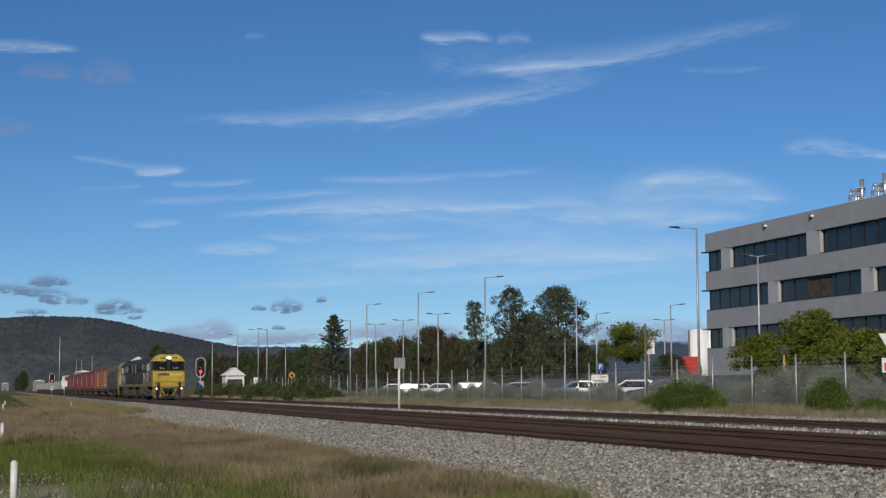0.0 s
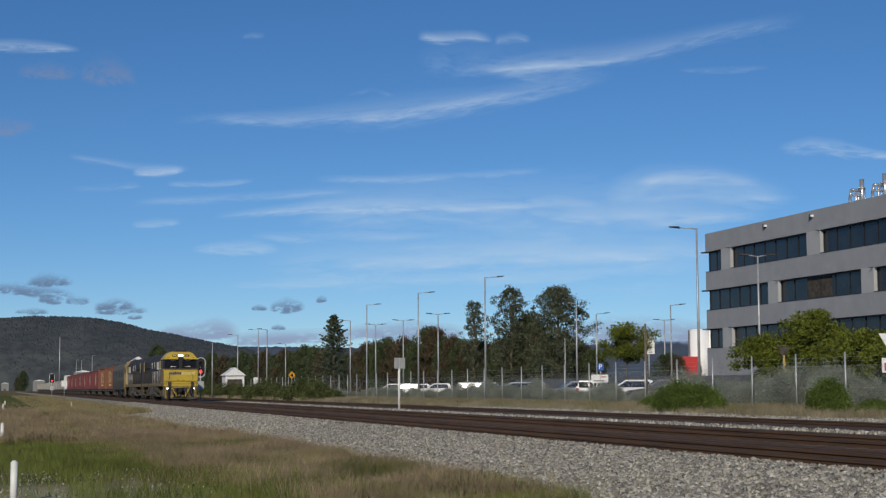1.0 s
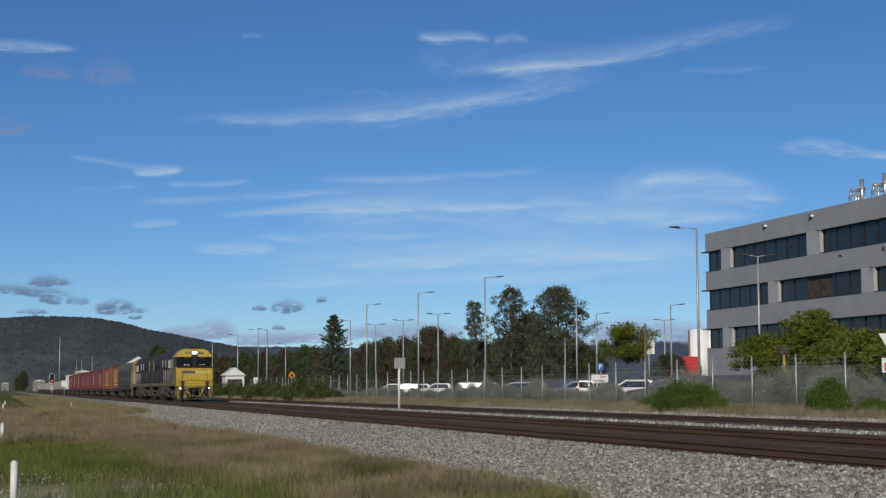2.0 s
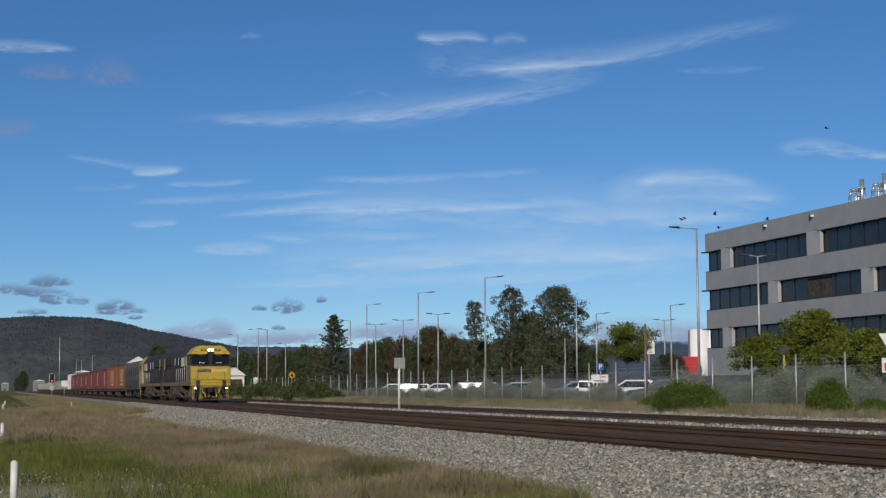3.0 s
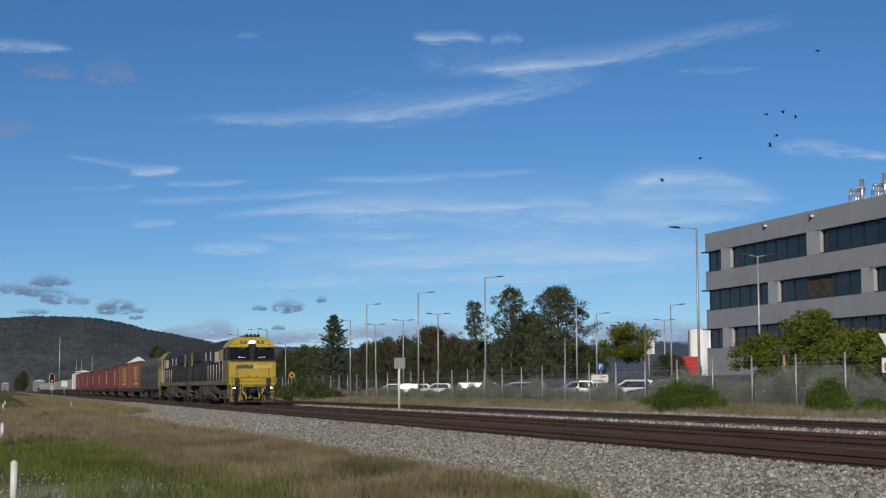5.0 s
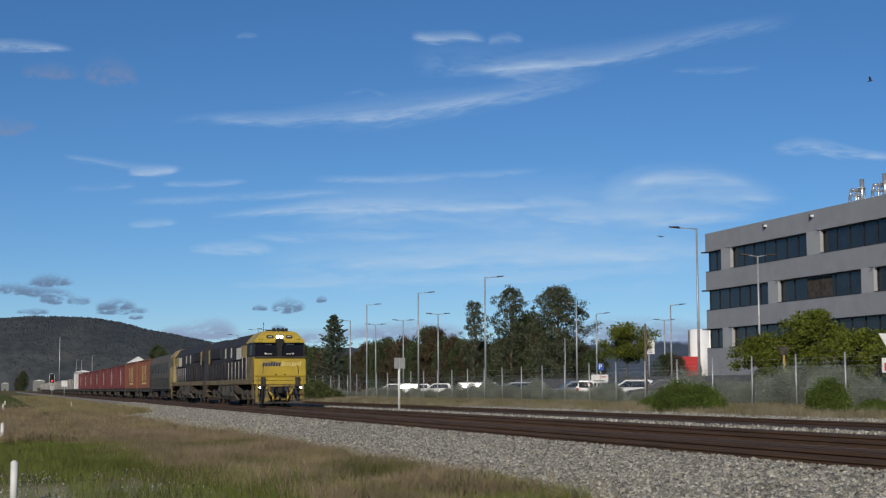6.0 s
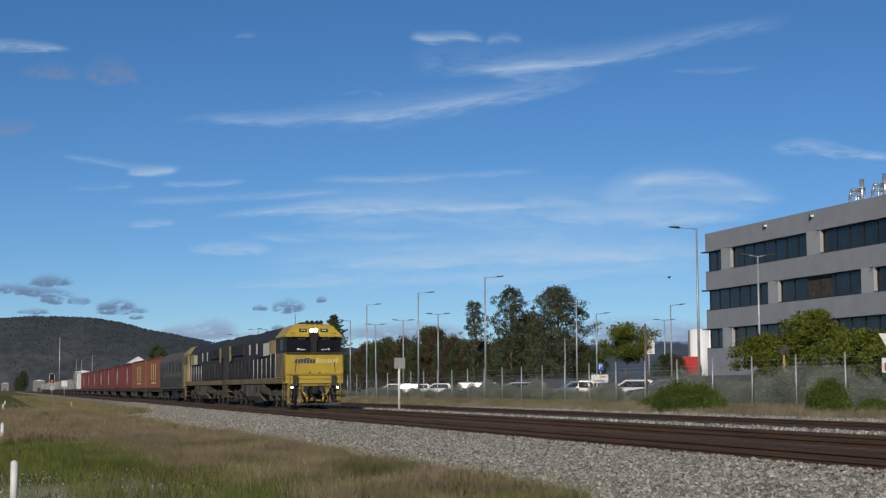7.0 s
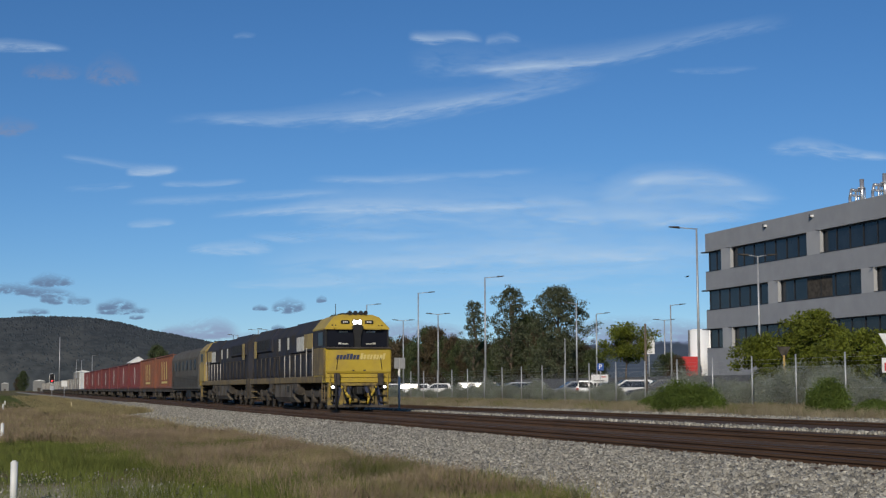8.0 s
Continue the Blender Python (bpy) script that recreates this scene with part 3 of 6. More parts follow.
    for s in (-1, 1):
        for k in range(14):
            d = bmesh.new()
            y = 3.2 + k * 1.26
            box(d, s * 1.255 - 0.02, s * 1.255 + 0.02, y, y + 1.16, 1.62, 2.58 + (0.92 if 9.4 < y < 13.4 else 0.0), 0.01)
            part("hood_door", d, NAVY, loco)
        g = bmesh.new()
        for k in range(9):
            box(g, s * 1.36 - 0.02, s * 1.36 + 0.02, 15.3 + k * 0.55, 15.72 + k * 0.55, 3.1, 3.55)
        part("radiator_grille", g, BLACK, loco)
        p = bmesh.new()
        box(p, s * 1.345 - 0.012, s * 1.345 + 0.012, 3.6, 5.6, 2.80, 3.50)
        part("logo_panel", p, TAN, loco, "faded yellow logo panel")
        p = bmesh.new()
        box(p, s * 1.345 - 0.012, s * 1.345 + 0.012, 5.7, 7.5, 2.74, 3.42)
        part("logo_marking", p, MARK, loco, "faded white marking")
        for y in (9.9, 12.4):
            part("vent_marking", boxed(s * 1.28 - 0.015, s * 1.28 + 0.015, y, y + 0.4, 2.9, 3.5), MARK, loco)
        p = bmesh.new()
        prism(p, [(19.4, 2.66), (20.2, 2.66), (20.2, 3.60), (19.4, 3.60)], s * 1.365, s * 1.385, axis="x")
        part("side_flash", p, TAN, loco, "dirty yellow flash")
        for k in range(13):
            post = bmesh.new()
            y = 3.3 + k * 1.42
            tall = 2.85 if k < 2 else 2.6
            tube(post, (s * 1.41, y, 1.5), (s * 1.41, y, tall), 0.026, seg=6)
            part("handrail_post", post, RAILING if k < 6 else GRIME, loco)
        r = bmesh.new()
        tube(r, (s * 1.40, 3.3, 2.6), (s * 1.40, 20.4, 2.6), 0.018, seg=6)
        part("handrail", r, GRIME, loco)
        for z in (0.45, 0.78, 1.1):
            part("rear_step", boxed(s * 1.25 - 0.14, s * 1.25 + 0.14, 20.7, 21.2, z, z + 0.04), YELLOW_DIRTY, loco)
    end = bmesh.new()
    box(end, -1.43, 1.43, 21.2, 21.5, 0.4, 1.55, 0.03)
    part("rear_beam", end, GRIME, loco)
    part("rear_coupler", boxed(-0.16, 0.16, 21.5, 21.95, 0.72, 1.02, 0.04), BLACK, loco)
    return loco


lead = tagged(build_locomotive(True, True), "yellow and navy diesel locomotive with lit headlights, grimy sides", "locomotive", "train")
YARD.append((lead, 0.0, False))
second = tagged(build_locomotive(False, False), "dirty navy and yellow diesel locomotive running backwards", "locomotive", "train")
YARD.append((second, 44.0, True))

VAN = surface("crew_van_steel", (0.15, 0.147, 0.135), (0.105, 0.103, 0.097), 2, 0.8, 0.0, grime=(0.098, 0.087, 0.072), grime_scale=0.7, amount=0.55, spec=0.15)
RED = surface("red_container_paint", (0.21, 0.034, 0.034), (0.16, 0.029, 0.029), 1, 0.65, grime=(0.16, 0.07, 0.058), grime_scale=0.6, amount=0.5, vary=0.15)
ORANGE = surface("orange_container_paint", (0.28, 0.095, 0.048), (0.22, 0.078, 0.042), 1, 0.65, grime=(0.15, 0.078, 0.052), grime_scale=0.6, amount=0.45)
PALE = surface("pale_container_paint", (0.42, 0.40, 0.36), (0.34, 0.32, 0.29), 1, 0.6, grime=(0.22, 0.19, 0.16), grime_scale=0.6, amount=0.5, vary=0.25)


def build_crew_van():
    van = empty("crew_van")
    shell = bmesh.new()
    prism(shell, [(-1.42, 1.0), (-1.45, 3.3), (-1.25, 3.75), (-0.7, 4.02), (0.7, 4.02), (1.25, 3.75), (1.45, 3.3), (1.42, 1.0)], 0.5, 18.0)
    part("shell", shell, VAN, van, "dull grey ribbed van body")
    for s in (-1, 1):
        for k in range(7):
            part("rib", boxed(s * 1.455 - 0.012, s * 1.455 + 0.012, 0.6, 17.9, 1.2 + k * 0.12, 1.25 + k * 0.12), VAN, van)
        for k in range(6):
            part("window", boxed(s * 1.455 - 0.015, s * 1.455 + 0.015, 2.0 + k * 2.5, 2.9 + k * 2.5, 2.4, 3.1, 0.01), GLASS, van)
        part("door", boxed(s * 1.46 - 0.012, s * 1.46 + 0.012, 16.6, 17.4, 1.2, 3.2), GRIME, van)
    part("underframe", boxed(-1.3, 1.3, 0.3, 18.2, 0.85, 1.05), GRIME, van)
    part("equipment_box", boxed(-1.25, 1.25, 6.5, 9.5, 0.35, 0.85, 0.03), BLACK, van)
    bogie(van, 2.8, (-1.2, 1.2), 0.46)
    bogie(van, 15.6, (-1.2, 1.2), 0.46)
    return tagged(van, "dull grey crew van with a curved roof", "railway carriage", "train")


YARD.append((build_crew_van(), 44.3, False))


def build_wagon():
    wagon = empty("container_wagon")
    f = bmesh.new()
    for s in (-1, 1):
        box(f, s * 1.15 - 0.08, s * 1.15 + 0.08, 0.3, 14.9, 0.75, 1.05)
    box(f, -0.3, 0.3, 0.3, 14.9, 0.7, 1.0)
    for k in range(8):
        box(f, -1.2, 1.2, 0.4 + k * 2.0, 0.65 + k * 2.0, 0.8, 1.04)
    part("underframe", f, GRIME, wagon, "dark dusty wagon frame")
    bogie(wagon, 2.2, (-0.9, 0.9), 0.46)
    bogie(wagon, 13.0, (-0.9, 0.9), 0.46)
    return tagged(wagon, "dark skeletal container wagon on two bogies", "railway wagon", "train")


def build_container(material, label, high, mark, long=14.6):
    """A steel box: corrugated sides, corner posts, doors; it stands on a wagon."""
    c = empty("shipping_container")
    w = 1.25
    shell = bmesh.new()
    wave, x, k = [], 0.15, 0
    while x < long - 0.15:
        wave += [(x, 0.0), (x + 0.08, 0.035), (x + 0.16, 0.035), (x + 0.24, 0.0)]
        x += 0.30
    for s in (-1, 1):
        lo = [shell.verts.new((s * (w - 0.05 + d), y, 0.15)) for y, d in wave]
        hi = [shell.verts.new((s * (w - 0.05 + d), y, high - 0.1)) for y, d in wave]
        for a in range(len(wave) - 1):
            shell.faces.new((lo[a], lo[a + 1], hi[a + 1], hi[a]))
    box(shell, -w + 0.06, w - 0.06, 0.1, long - 0.1, 0.05, high - 0.04)
    part("body", shell, material, c)
    fr = bmesh.new()
    for s in (-1, 1):
        for y in (0.0, long - 0.16):
            box(fr, s * w - 0.08, s * w + 0.01, y, y + 0.16, 0, high)
        box(fr, s * w - 0.06, s * w + 0.005, 0.1, long - 0.1, 0, 0.16)
        box(fr, s * w - 0.05, s * w + 0.005, 0.1, long - 0.1, high - 0.1, high)
    part("corner_frame", fr, material, c)
    for k in range(4):
        part("locking_bar", tubed((-0.9 + k * 0.6, long + 0.02, 0.2), (-0.9 + k * 0.6, long + 0.02, high - 0.2), 0.02, seg=6), STEEL, c)
    for s in (-1, 1):
        b = bmesh.new()
        X = s * (w - 0.004)
        if mark == "diamond":
            y, z = long * 0.5, high * 0.5
            for u in (-1, 1):
                for v in (-1, 1):
                    prism(b, [(y + u * 1.0, z), (y, z + v * 1.0), (y, z + v * 0.62), (y + u * 0.6, z)], X - 0.006, X + 0.006, axis="x")
        elif mark == "strokes":
            for y in (long * 0.36, long * 0.49, long * 0.62):
                prism(b, [(y, 0.75), (y + 0.38, 0.75), (y + 0.75, 2.3), (y + 0.37, 2.3)], X - 0.006, X + 0.006, axis="x")
            box(b, X - 0.006, X + 0.006, long * 0.34, long * 0.66, 0.42, 0.6)
        elif mark == "plate":
            box(b, X - 0.006, X + 0.006, long * 0.4, long * 0.55, 1.0, 1.9)
        part("side_mark", b, FADED if mark == "strokes" else MARK, c, "faded pale side marking")
    return tagged(c, label, "shipping container", "containers on the train")


DECK = 1.05
at = 62.7
wagon_0 = build_wagon()
red_0 = build_container(RED, "dull red corrugated shipping container with a pale diamond mark", 2.75, "diamond")
orange_0 = build_container(ORANGE, "weathered orange corrugated shipping container with pale strokes", 2.85, "strokes")
pale_0 = build_container(PALE, "pale dusty container low on its wagon", 2.0, "plate")
white_0 = build_container(WHITE, "white container with a red square mark", 3.0, "plate")
plan = ["orange", "orange"] + ["red"] * 7 + ["white"] + ["pale"] * 16
kinds = {"orange": orange_0, "red": red_0, "pale": pale_0, "white": white_0}
used = set()
for k, kind in enumerate(plan):
    wagon = wagon_0 if k == 0 else copy_thing(wagon_0, Matrix())
    load = copy_thing(kinds[kind], Matrix()) if kind in used else kinds[kind]
    used.add(kind)
    YARD.append((wagon, at, False))
    YARD.append((load, at + 0.2, "load"))
    at += 15.4

# ---- office building ----
FACADE = surface("grey_render", (0.335, 0.345, 0.365), (0.305, 0.315, 0.335), 0.8, 0.8, grime=(0.275, 0.285, 0.305), grime_scale=0.25, amount=0.3, bump=0.05)
PIER = surface("light_grey_render", (0.43, 0.435, 0.445), (0.40, 0.405, 0.415), 0.8, 0.8, bump=0.05)
WINDOW = surface("tinted_window", (0.022, 0.028, 0.038), (0.012, 0.016, 0.024), 0.5, 0.14, bump=0, spec=0.35)
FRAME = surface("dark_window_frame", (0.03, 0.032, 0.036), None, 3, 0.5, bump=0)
BX, BY0, BY1, BTOP = 65.0, 40.0, 133.5, 16.1
STOREYS = [(5.1, 6.95), (8.72, 10.65), (12.4, 14.35)]
PIERS = {0: [(128.3, 130.2)], 1: [(119.4, 121.2), (104.2, 106.0)], 2: [(128.3, 130.2), (112.1, 114.3)]}


def build_office():
    house = empty("office_building", pose(BX, 0, FAR_GROUND))
    g = FAR_GROUND
    bands = [(0.0, 1.15), (3.2, STOREYS[0][0] - g), (STOREYS[0][1] - g, STOREYS[1][0] - g), (STOREYS[1][1] - g, STOREYS[2][0] - g), (STOREYS[2][1] - g, BTOP - g)]
    for z0, z1 in bands:
        part("spandrel", boxed(0.0, 0.5, BY0, BY1, z0, z1), FACADE, house, "smooth mid-grey wall band")
    part("end_wall", boxed(0.5, 24, BY1 - 0.4, BY1, 0, BTOP - g), FACADE, house)
    part("end_wall", boxed(0.5, 24, BY0, BY0 + 0.4, 0, BTOP - g), FACADE, house)
    part("rear_wall", boxed(23.6, 24, BY0 + 0.4, BY1 - 0.4, 0, BTOP - g), FACADE, house)
    part("roof", boxed(0.5, 23.6, BY0 + 0.4, BY1 - 0.4, BTOP - g - 0.6, BTOP - g - 0.4), FACADE, house)
    for z in (0.0, 3.2, 6.9, 10.6):
        part("floor_slab", boxed(0.6, 23.5, BY0 + 0.5, BY1 - 0.5, z + 0.0, z + 0.25), FACADE, house)
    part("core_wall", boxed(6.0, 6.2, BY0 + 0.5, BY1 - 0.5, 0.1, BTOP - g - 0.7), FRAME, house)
    for s, (z0, z1) in enumerate([(1.15 + g, 3.2 + g)] + STOREYS):
        piers = list(PIERS.get(s - 1, [(128.3, 130.2)]))
        last = min(p[0] for p in piers)
        step = 16.1 if s != 2 else 15.2
        while last - step > BY0 + 2:
            last -= step
            piers.append((last, last + 1.9))
        corner = BY1 - 0.1
        if s == 0:
            corner = 122.0
            piers = [p for p in piers if p[1] < corner]
            part("ground_wall", boxed(0.0, 0.5, corner, BY1, z0 - g, z1 - g), FACADE, house)
        for a, b in piers:
            part("pier", boxed(0.0, 0.5, a, b, z0 - g, z1 - g), PIER, house, "lighter grey pier between windows")
        edges = sorted([BY0 + 0.4, corner] + [v for p in piers for v in p])
        for a, b in zip(edges[::2], edges[1::2]):
            win = part("window", boxed(0.38, 0.42, a, b, z0 - g, z1 - g), WINDOW, house, "dark tinted ribbon window")
            part("window_frame", boxed(0.30, 0.37, a, b, z1 - g - 0.12, z1 - g), FRAME, win)
            part("window_sill", boxed(-0.03, 0.37, a, b, z0 - g, z0 - g + 0.05), FRAME, win)
            n = max(2, round((b - a) / 2.1))
            for k in range(n + 1):
                y = a + (b - a - 0.06) * k / n
                part("mullion", boxed(0.31, 0.37, y, y + 0.06, z0 - g + 0.05, z1 - g - 0.12), FRAME, win)
            if s == 2 and a > 105 and b < 120:
                part("blind", boxed(0.365, 0.378, 111.0, 115.0, z0 - g + 0.1, z1 - g - 0.15), GRIME, win, "brown lowered blind")
            fin = boxed(-0.35, 0.0, b + 0.0, b + 0.06, z1 - g - 0.06, z1 - g)
            part("shade_fin", fin, FRAME, house)
    for z0, z1 in STOREYS:
        part("corner_fin", boxed(-0.05, 0.5, BY1, BY1 + 0.9, z1 - g - 0.05, z1 - g + 0.05), FRAME, house)
    for y in (121.2, 113.1):
        lamp = part("wall_light", boxed(-0.25, 0.0, y - 0.1, y + 0.1, 15.52 - g, 15.72 - g, 0.03), WHITE, house, "small white wall light")
        # Black box beside each light paints in the shadow it casts on the wall.
        part("light_shadow", boxed(-0.27, 0.0, y + 0.12, y + 0.26, 15.48 - g, 15.77 - g), BLACK, lamp)
    part("wall_base", boxed(-0.02, 0.0, BY0, BY1, 0.0, 0.3), FRAME, house)
    return tagged(house, "grey four-storey office building with dark ribbon windows", "office building")


build_office()


def build_flue():
    f = empty("roof_flue")
    part("pipe", tubed((0, 0, 0), (0, 0, 2.75), 0.19, seg=16), CHROME, f, "shiny steel flue pipe")
    part("collar", tubed((0, 0, 1.95), (0, 0, 2.05), 0.28, seg=16), STEEL, f)
    for a, b, r in (((-0.25, 0, 1.75), (-1.25, 0, 1.75), 0.13), ((-1.25, 0, 1.75), (-1.45, 0, 1.1), 0.13), ((-1.45, 0, 1.1), (-1.45, 0, -0.1), 0.13),
                    ((-0.75, 0, 1.72), (-0.75, 0, 0.0), 0.09), ((0.36, 0, 2.0), (0.36, 0, -0.1), 0.045), ((-0.36, 0.1, 2.0), (-0.36, 0.1, -0.1), 0.045),
                    ((-0.36, 0.05, 2.0), (0.36, 0.05, 2.0), 0.04), ((-1.0, 0.1, 1.3), (-0.2, 0.1, 1.3), 0.1)):
        part("duct", tubed(a, b, r), CHROME, f)
    return tagged(f, "shiny steel flue with ducts on the roof", "roof flue", "flues on the roof")


flue = build_flue()
flue.matrix_basis = pose(70, 113.6, 16.2, 0, 0, 15)
copy_thing(flue, pose(70, 110.1, 16.2, 0, 0, 15))
part_base = tagged(part("flue_plinth", boxed(68.0, 71.0, 108.5, 115.5, BTOP - 0.41, 16.2), FACADE), "low grey plinth under the roof flues", "plinth")

# ---- lamp posts ----
def build_street_lamp(high, arm, double=False):
    lamp = empty("street_lamp")
    part("pole", tubed((0, 0, 0), (0, 0, high), 0.11, 0.06, seg=10), STEEL, lamp, "galvanised pole")
    part("base_plate", boxed(-0.2, 0.2, -0.2, 0.2, 0, 0.03), STEEL, lamp)
    for s in ((1, -1) if double else (1,)):
        part("arm", tubed((0, 0, high - 0.05), (s * arm, 0, high + 0.05), 0.035, seg=8), STEEL, lamp)
        head = bmesh.new()
        prism(head, [(s * arm, high + 0.0), (s * (arm + 0.75), high + 0.08), (s * (arm + 0.75), high + 0.14), (s * (arm + 0.1), high + 0.13)], -0.16, 0.16)
        part("lantern", head, GRIME, lamp, "flat dark lantern head")
    return lamp


lamp_a = tagged(build_street_lamp(11.7, 1.1), "tall galvanised street lamp with one arm", "street lamp", "car park lamps")
LAMPS = [(45, 93.7, 158), (45, 140.6, -22), (45, 165.2, -22), (45, 190.2, -22), (45, 275.5, 158)]
lamp_a.matrix_basis = pose(45, 93.7, FAR_GROUND, 0, 0, 164)
for x, y, turn in LAMPS[1:]:
    copy_thing(lamp_a, pose(x, y, FAR_GROUND, 0, 0, -16 if turn < 0 else 164))

# ---- fence ----
FENCE_X = 33.0
WIRE = surface("fence_wire", (0.50, 0.52, 0.52), (0.40, 0.41, 0.41), 4, 0.6, 0.3, bump=0)
CONCRETE = surface("concrete_post", (0.46, 0.45, 0.42), (0.36, 0.35, 0.33), 5, 0.9)


def build_fence():
    fence = empty("chain_link_fence", pose(FENCE_X, 0, FAR_GROUND))
    pb = tubed((0, 0, 0), (0, 0, 2.45), 0.038, seg=8)
    first = part("fence_post", pb, STEEL, fence)
    first.matrix_basis = pose(0, 35.1, 0)
    for k in range(1, 44):
        again(first, "fence_post", fence, pose(0, 35.1 + 4.02 * k, 0))
    y0, y1, h = 35.0, 208.0, 1.85
    n = int((y1 - y0) / 0.11)
    a = y0 + (y1 - y0) * np.arange(n) / n
    vs, r = [], 0.0017
    for d in (1, -1):
        lo = np.stack([np.zeros(n), a, np.full(n, 0.05)], 1)
        hi = np.stack([np.zeros(n), a + d * h, np.full(n, 0.05 + h)], 1)
        off = np.array([0, -d * r, r])
        vs.append(np.stack([lo - off, lo + off, hi + off, hi - off], 1))
    v = np.concatenate(vs).reshape(-1, 3)
    f = np.arange(len(v)).reshape(-1, 4)
    tagged(from_arrays("wire_mesh", v, f, WIRE, fence), kind="stuff")
    for z in (0.08, 1.0, 1.9, 2.08, 2.25):
        part("strand_wire", tubed((0, y0, z), (0, y1, z), 0.003, seg=4), WIRE, fence)
    return tagged(fence, "chain-link fence on grey steel posts", "fence", kind="structure")


build_fence()


# ---- plants ----
BARK = surface("bark", (0.17, 0.135, 0.10), (0.09, 0.07, 0.055), 6, 0.95, bump=0.4, stretch=(1, 1, 0.3))
GUM = leaf_surface("gum_leaves", (0.155, 0.17, 0.10), (0.05, 0.063, 0.034))
GUM_BROWN = leaf_surface("brownish_leaves", (0.145, 0.108, 0.062), (0.05, 0.042, 0.024))
BELT_GREEN = leaf_surface("belt_leaves", (0.11, 0.14, 0.06), (0.038, 0.052, 0.022))
PINE = leaf_surface("conifer_needles", (0.12, 0.145, 0.085), (0.05, 0.07, 0.04), 0.15)
BRIGHT = leaf_surface("bright_leaves", (0.205, 0.235, 0.032), (0.105, 0.13, 0.02), 0.35)
SHRUB = leaf_surface("green_shrub_leaves", (0.145, 0.20, 0.04), (0.078, 0.12, 0.024), 0.35)
SALT = leaf_surface("grey_green_leaves", (0.33, 0.355, 0.28), (0.21, 0.235, 0.17), 0.35)


def leaf_cloud(rng, centres, radii, per, size, droop=0.0):
    n = len(centres) * per
    c = np.repeat(np.asarray(centres, float), per, 0)
    r = np.repeat(np.asarray(radii, float), per, 0)
    p = c + np.clip(rng.normal(size=(n, 3)), -1.9, 1.9) * r * 0.62
    u = rng.normal(size=(n, 3)); u[:, 2] -= droop
    u /= np.linalg.norm(u, axis=1)[:, None]
    w = np.cross(u, rng.normal(size=(n, 3)))
    w /= np.linalg.norm(w, axis=1)[:, None]
    s = size * (0.6 + 0.8 * rng.random((n, 1)))
    v = np.stack([p - u * s, p + w * s * 0.45, p + u * s, p - w * s * 0.45], 1).reshape(-1, 3)
    return v, np.arange(4 * n).reshape(-1, 4)


def build_tree(name, seed, high, wide, trunk, clumps, per, leaf, material, label, shape="round", low=0.25, spread=0.16, droop=0.3, category="tree"):
    """A tapered trunk, limbs to each clump of the crown, and the leaves of the clumps."""
    rng = np.random.default_rng(seed)
    tree = empty(name)
    centres, radii = [], []
    for k in range(clumps):
        h = low + (1 - low) * ((k + rng.random()) / clumps)
        t = (h - low) / (1 - low)
        if shape == "cone":
            reach = wide * (1.0 - t) ** 1.1 + 0.03 * wide
        elif shape == "umbrella":
            reach = wide * (0.75 + 0.45 * t if t < 0.65 else 1.05 * math.sqrt(max(0.05, 1 - ((t - 0.65) / 0.36) ** 2)))
        else:
            reach = wide * math.sqrt(max(0.04, 1 - (2 * t - 0.9) ** 2 / 1.25))
        a = rng.random() * 2 * math.pi
        if shape != "cone":
            reach *= 0.92 + 0.75 * noise.noise((1.5 * math.cos(a) + seed, 1.5 * math.sin(a), 7 * t))
        q = reach * math.sqrt(rng.random()) if shape != "cone" else reach * (0.2 + 0.8 * rng.random() ** 0.6)
        centres.append((q * math.cos(a), q * math.sin(a), h * high * (1 - 0.04 * rng.random())))
        rr = spread * wide * (0.7 + 0.7 * rng.random())
        rr *= 1.0 - 0.7 * t if shape == "cone" else 1.0
        radii.append((rr * 1.2, rr * 1.2, rr * (0.9 if shape != "cone" else 0.45)))
    bm = bmesh.new()
    top = high * (0.95 if shape == "cone" else 0.72)
    lean = [Vector((0.04 * high * noise.noise((seed, k * 0.7, 0)), 0.04 * high * noise.noise((seed, k * 0.7, 5)), top * k / 5)) for k in range(6)]
    lean[0] = Vector((0, 0, -0.1))
    for k in range(5):
        tube(bm, lean[k], lean[k + 1], trunk * (1 - 0.17 * k), trunk * (1 - 0.17 * (k + 1)), seg=8)
    for c in centres[:: max(1, len(centres) // 26)]:
        c = Vector(c)
        z = min(top * 0.95, max(low * high * 0.5, c.z - (0.12 * high if shape != "cone" else 0.0)))
        k = min(4, int(z / top * 5))
        start = lean[k].lerp(lean[k + 1], z / top * 5 - k)
        mid = start.lerp(c, 0.5) + Vector((0, 0, 0.04 * high))
        tube(bm, start, mid, trunk * 0.36, trunk * 0.22, seg=5)
        tube(bm, mid, c, trunk * 0.22, trunk * 0.08, seg=5)
    part("trunk", bm, BARK, tree)
    v, f = leaf_cloud(rng, centres, radii, per, leaf, droop)
    from_arrays("crown", v, f, material, tree)
    return tagged(tree, label, category)


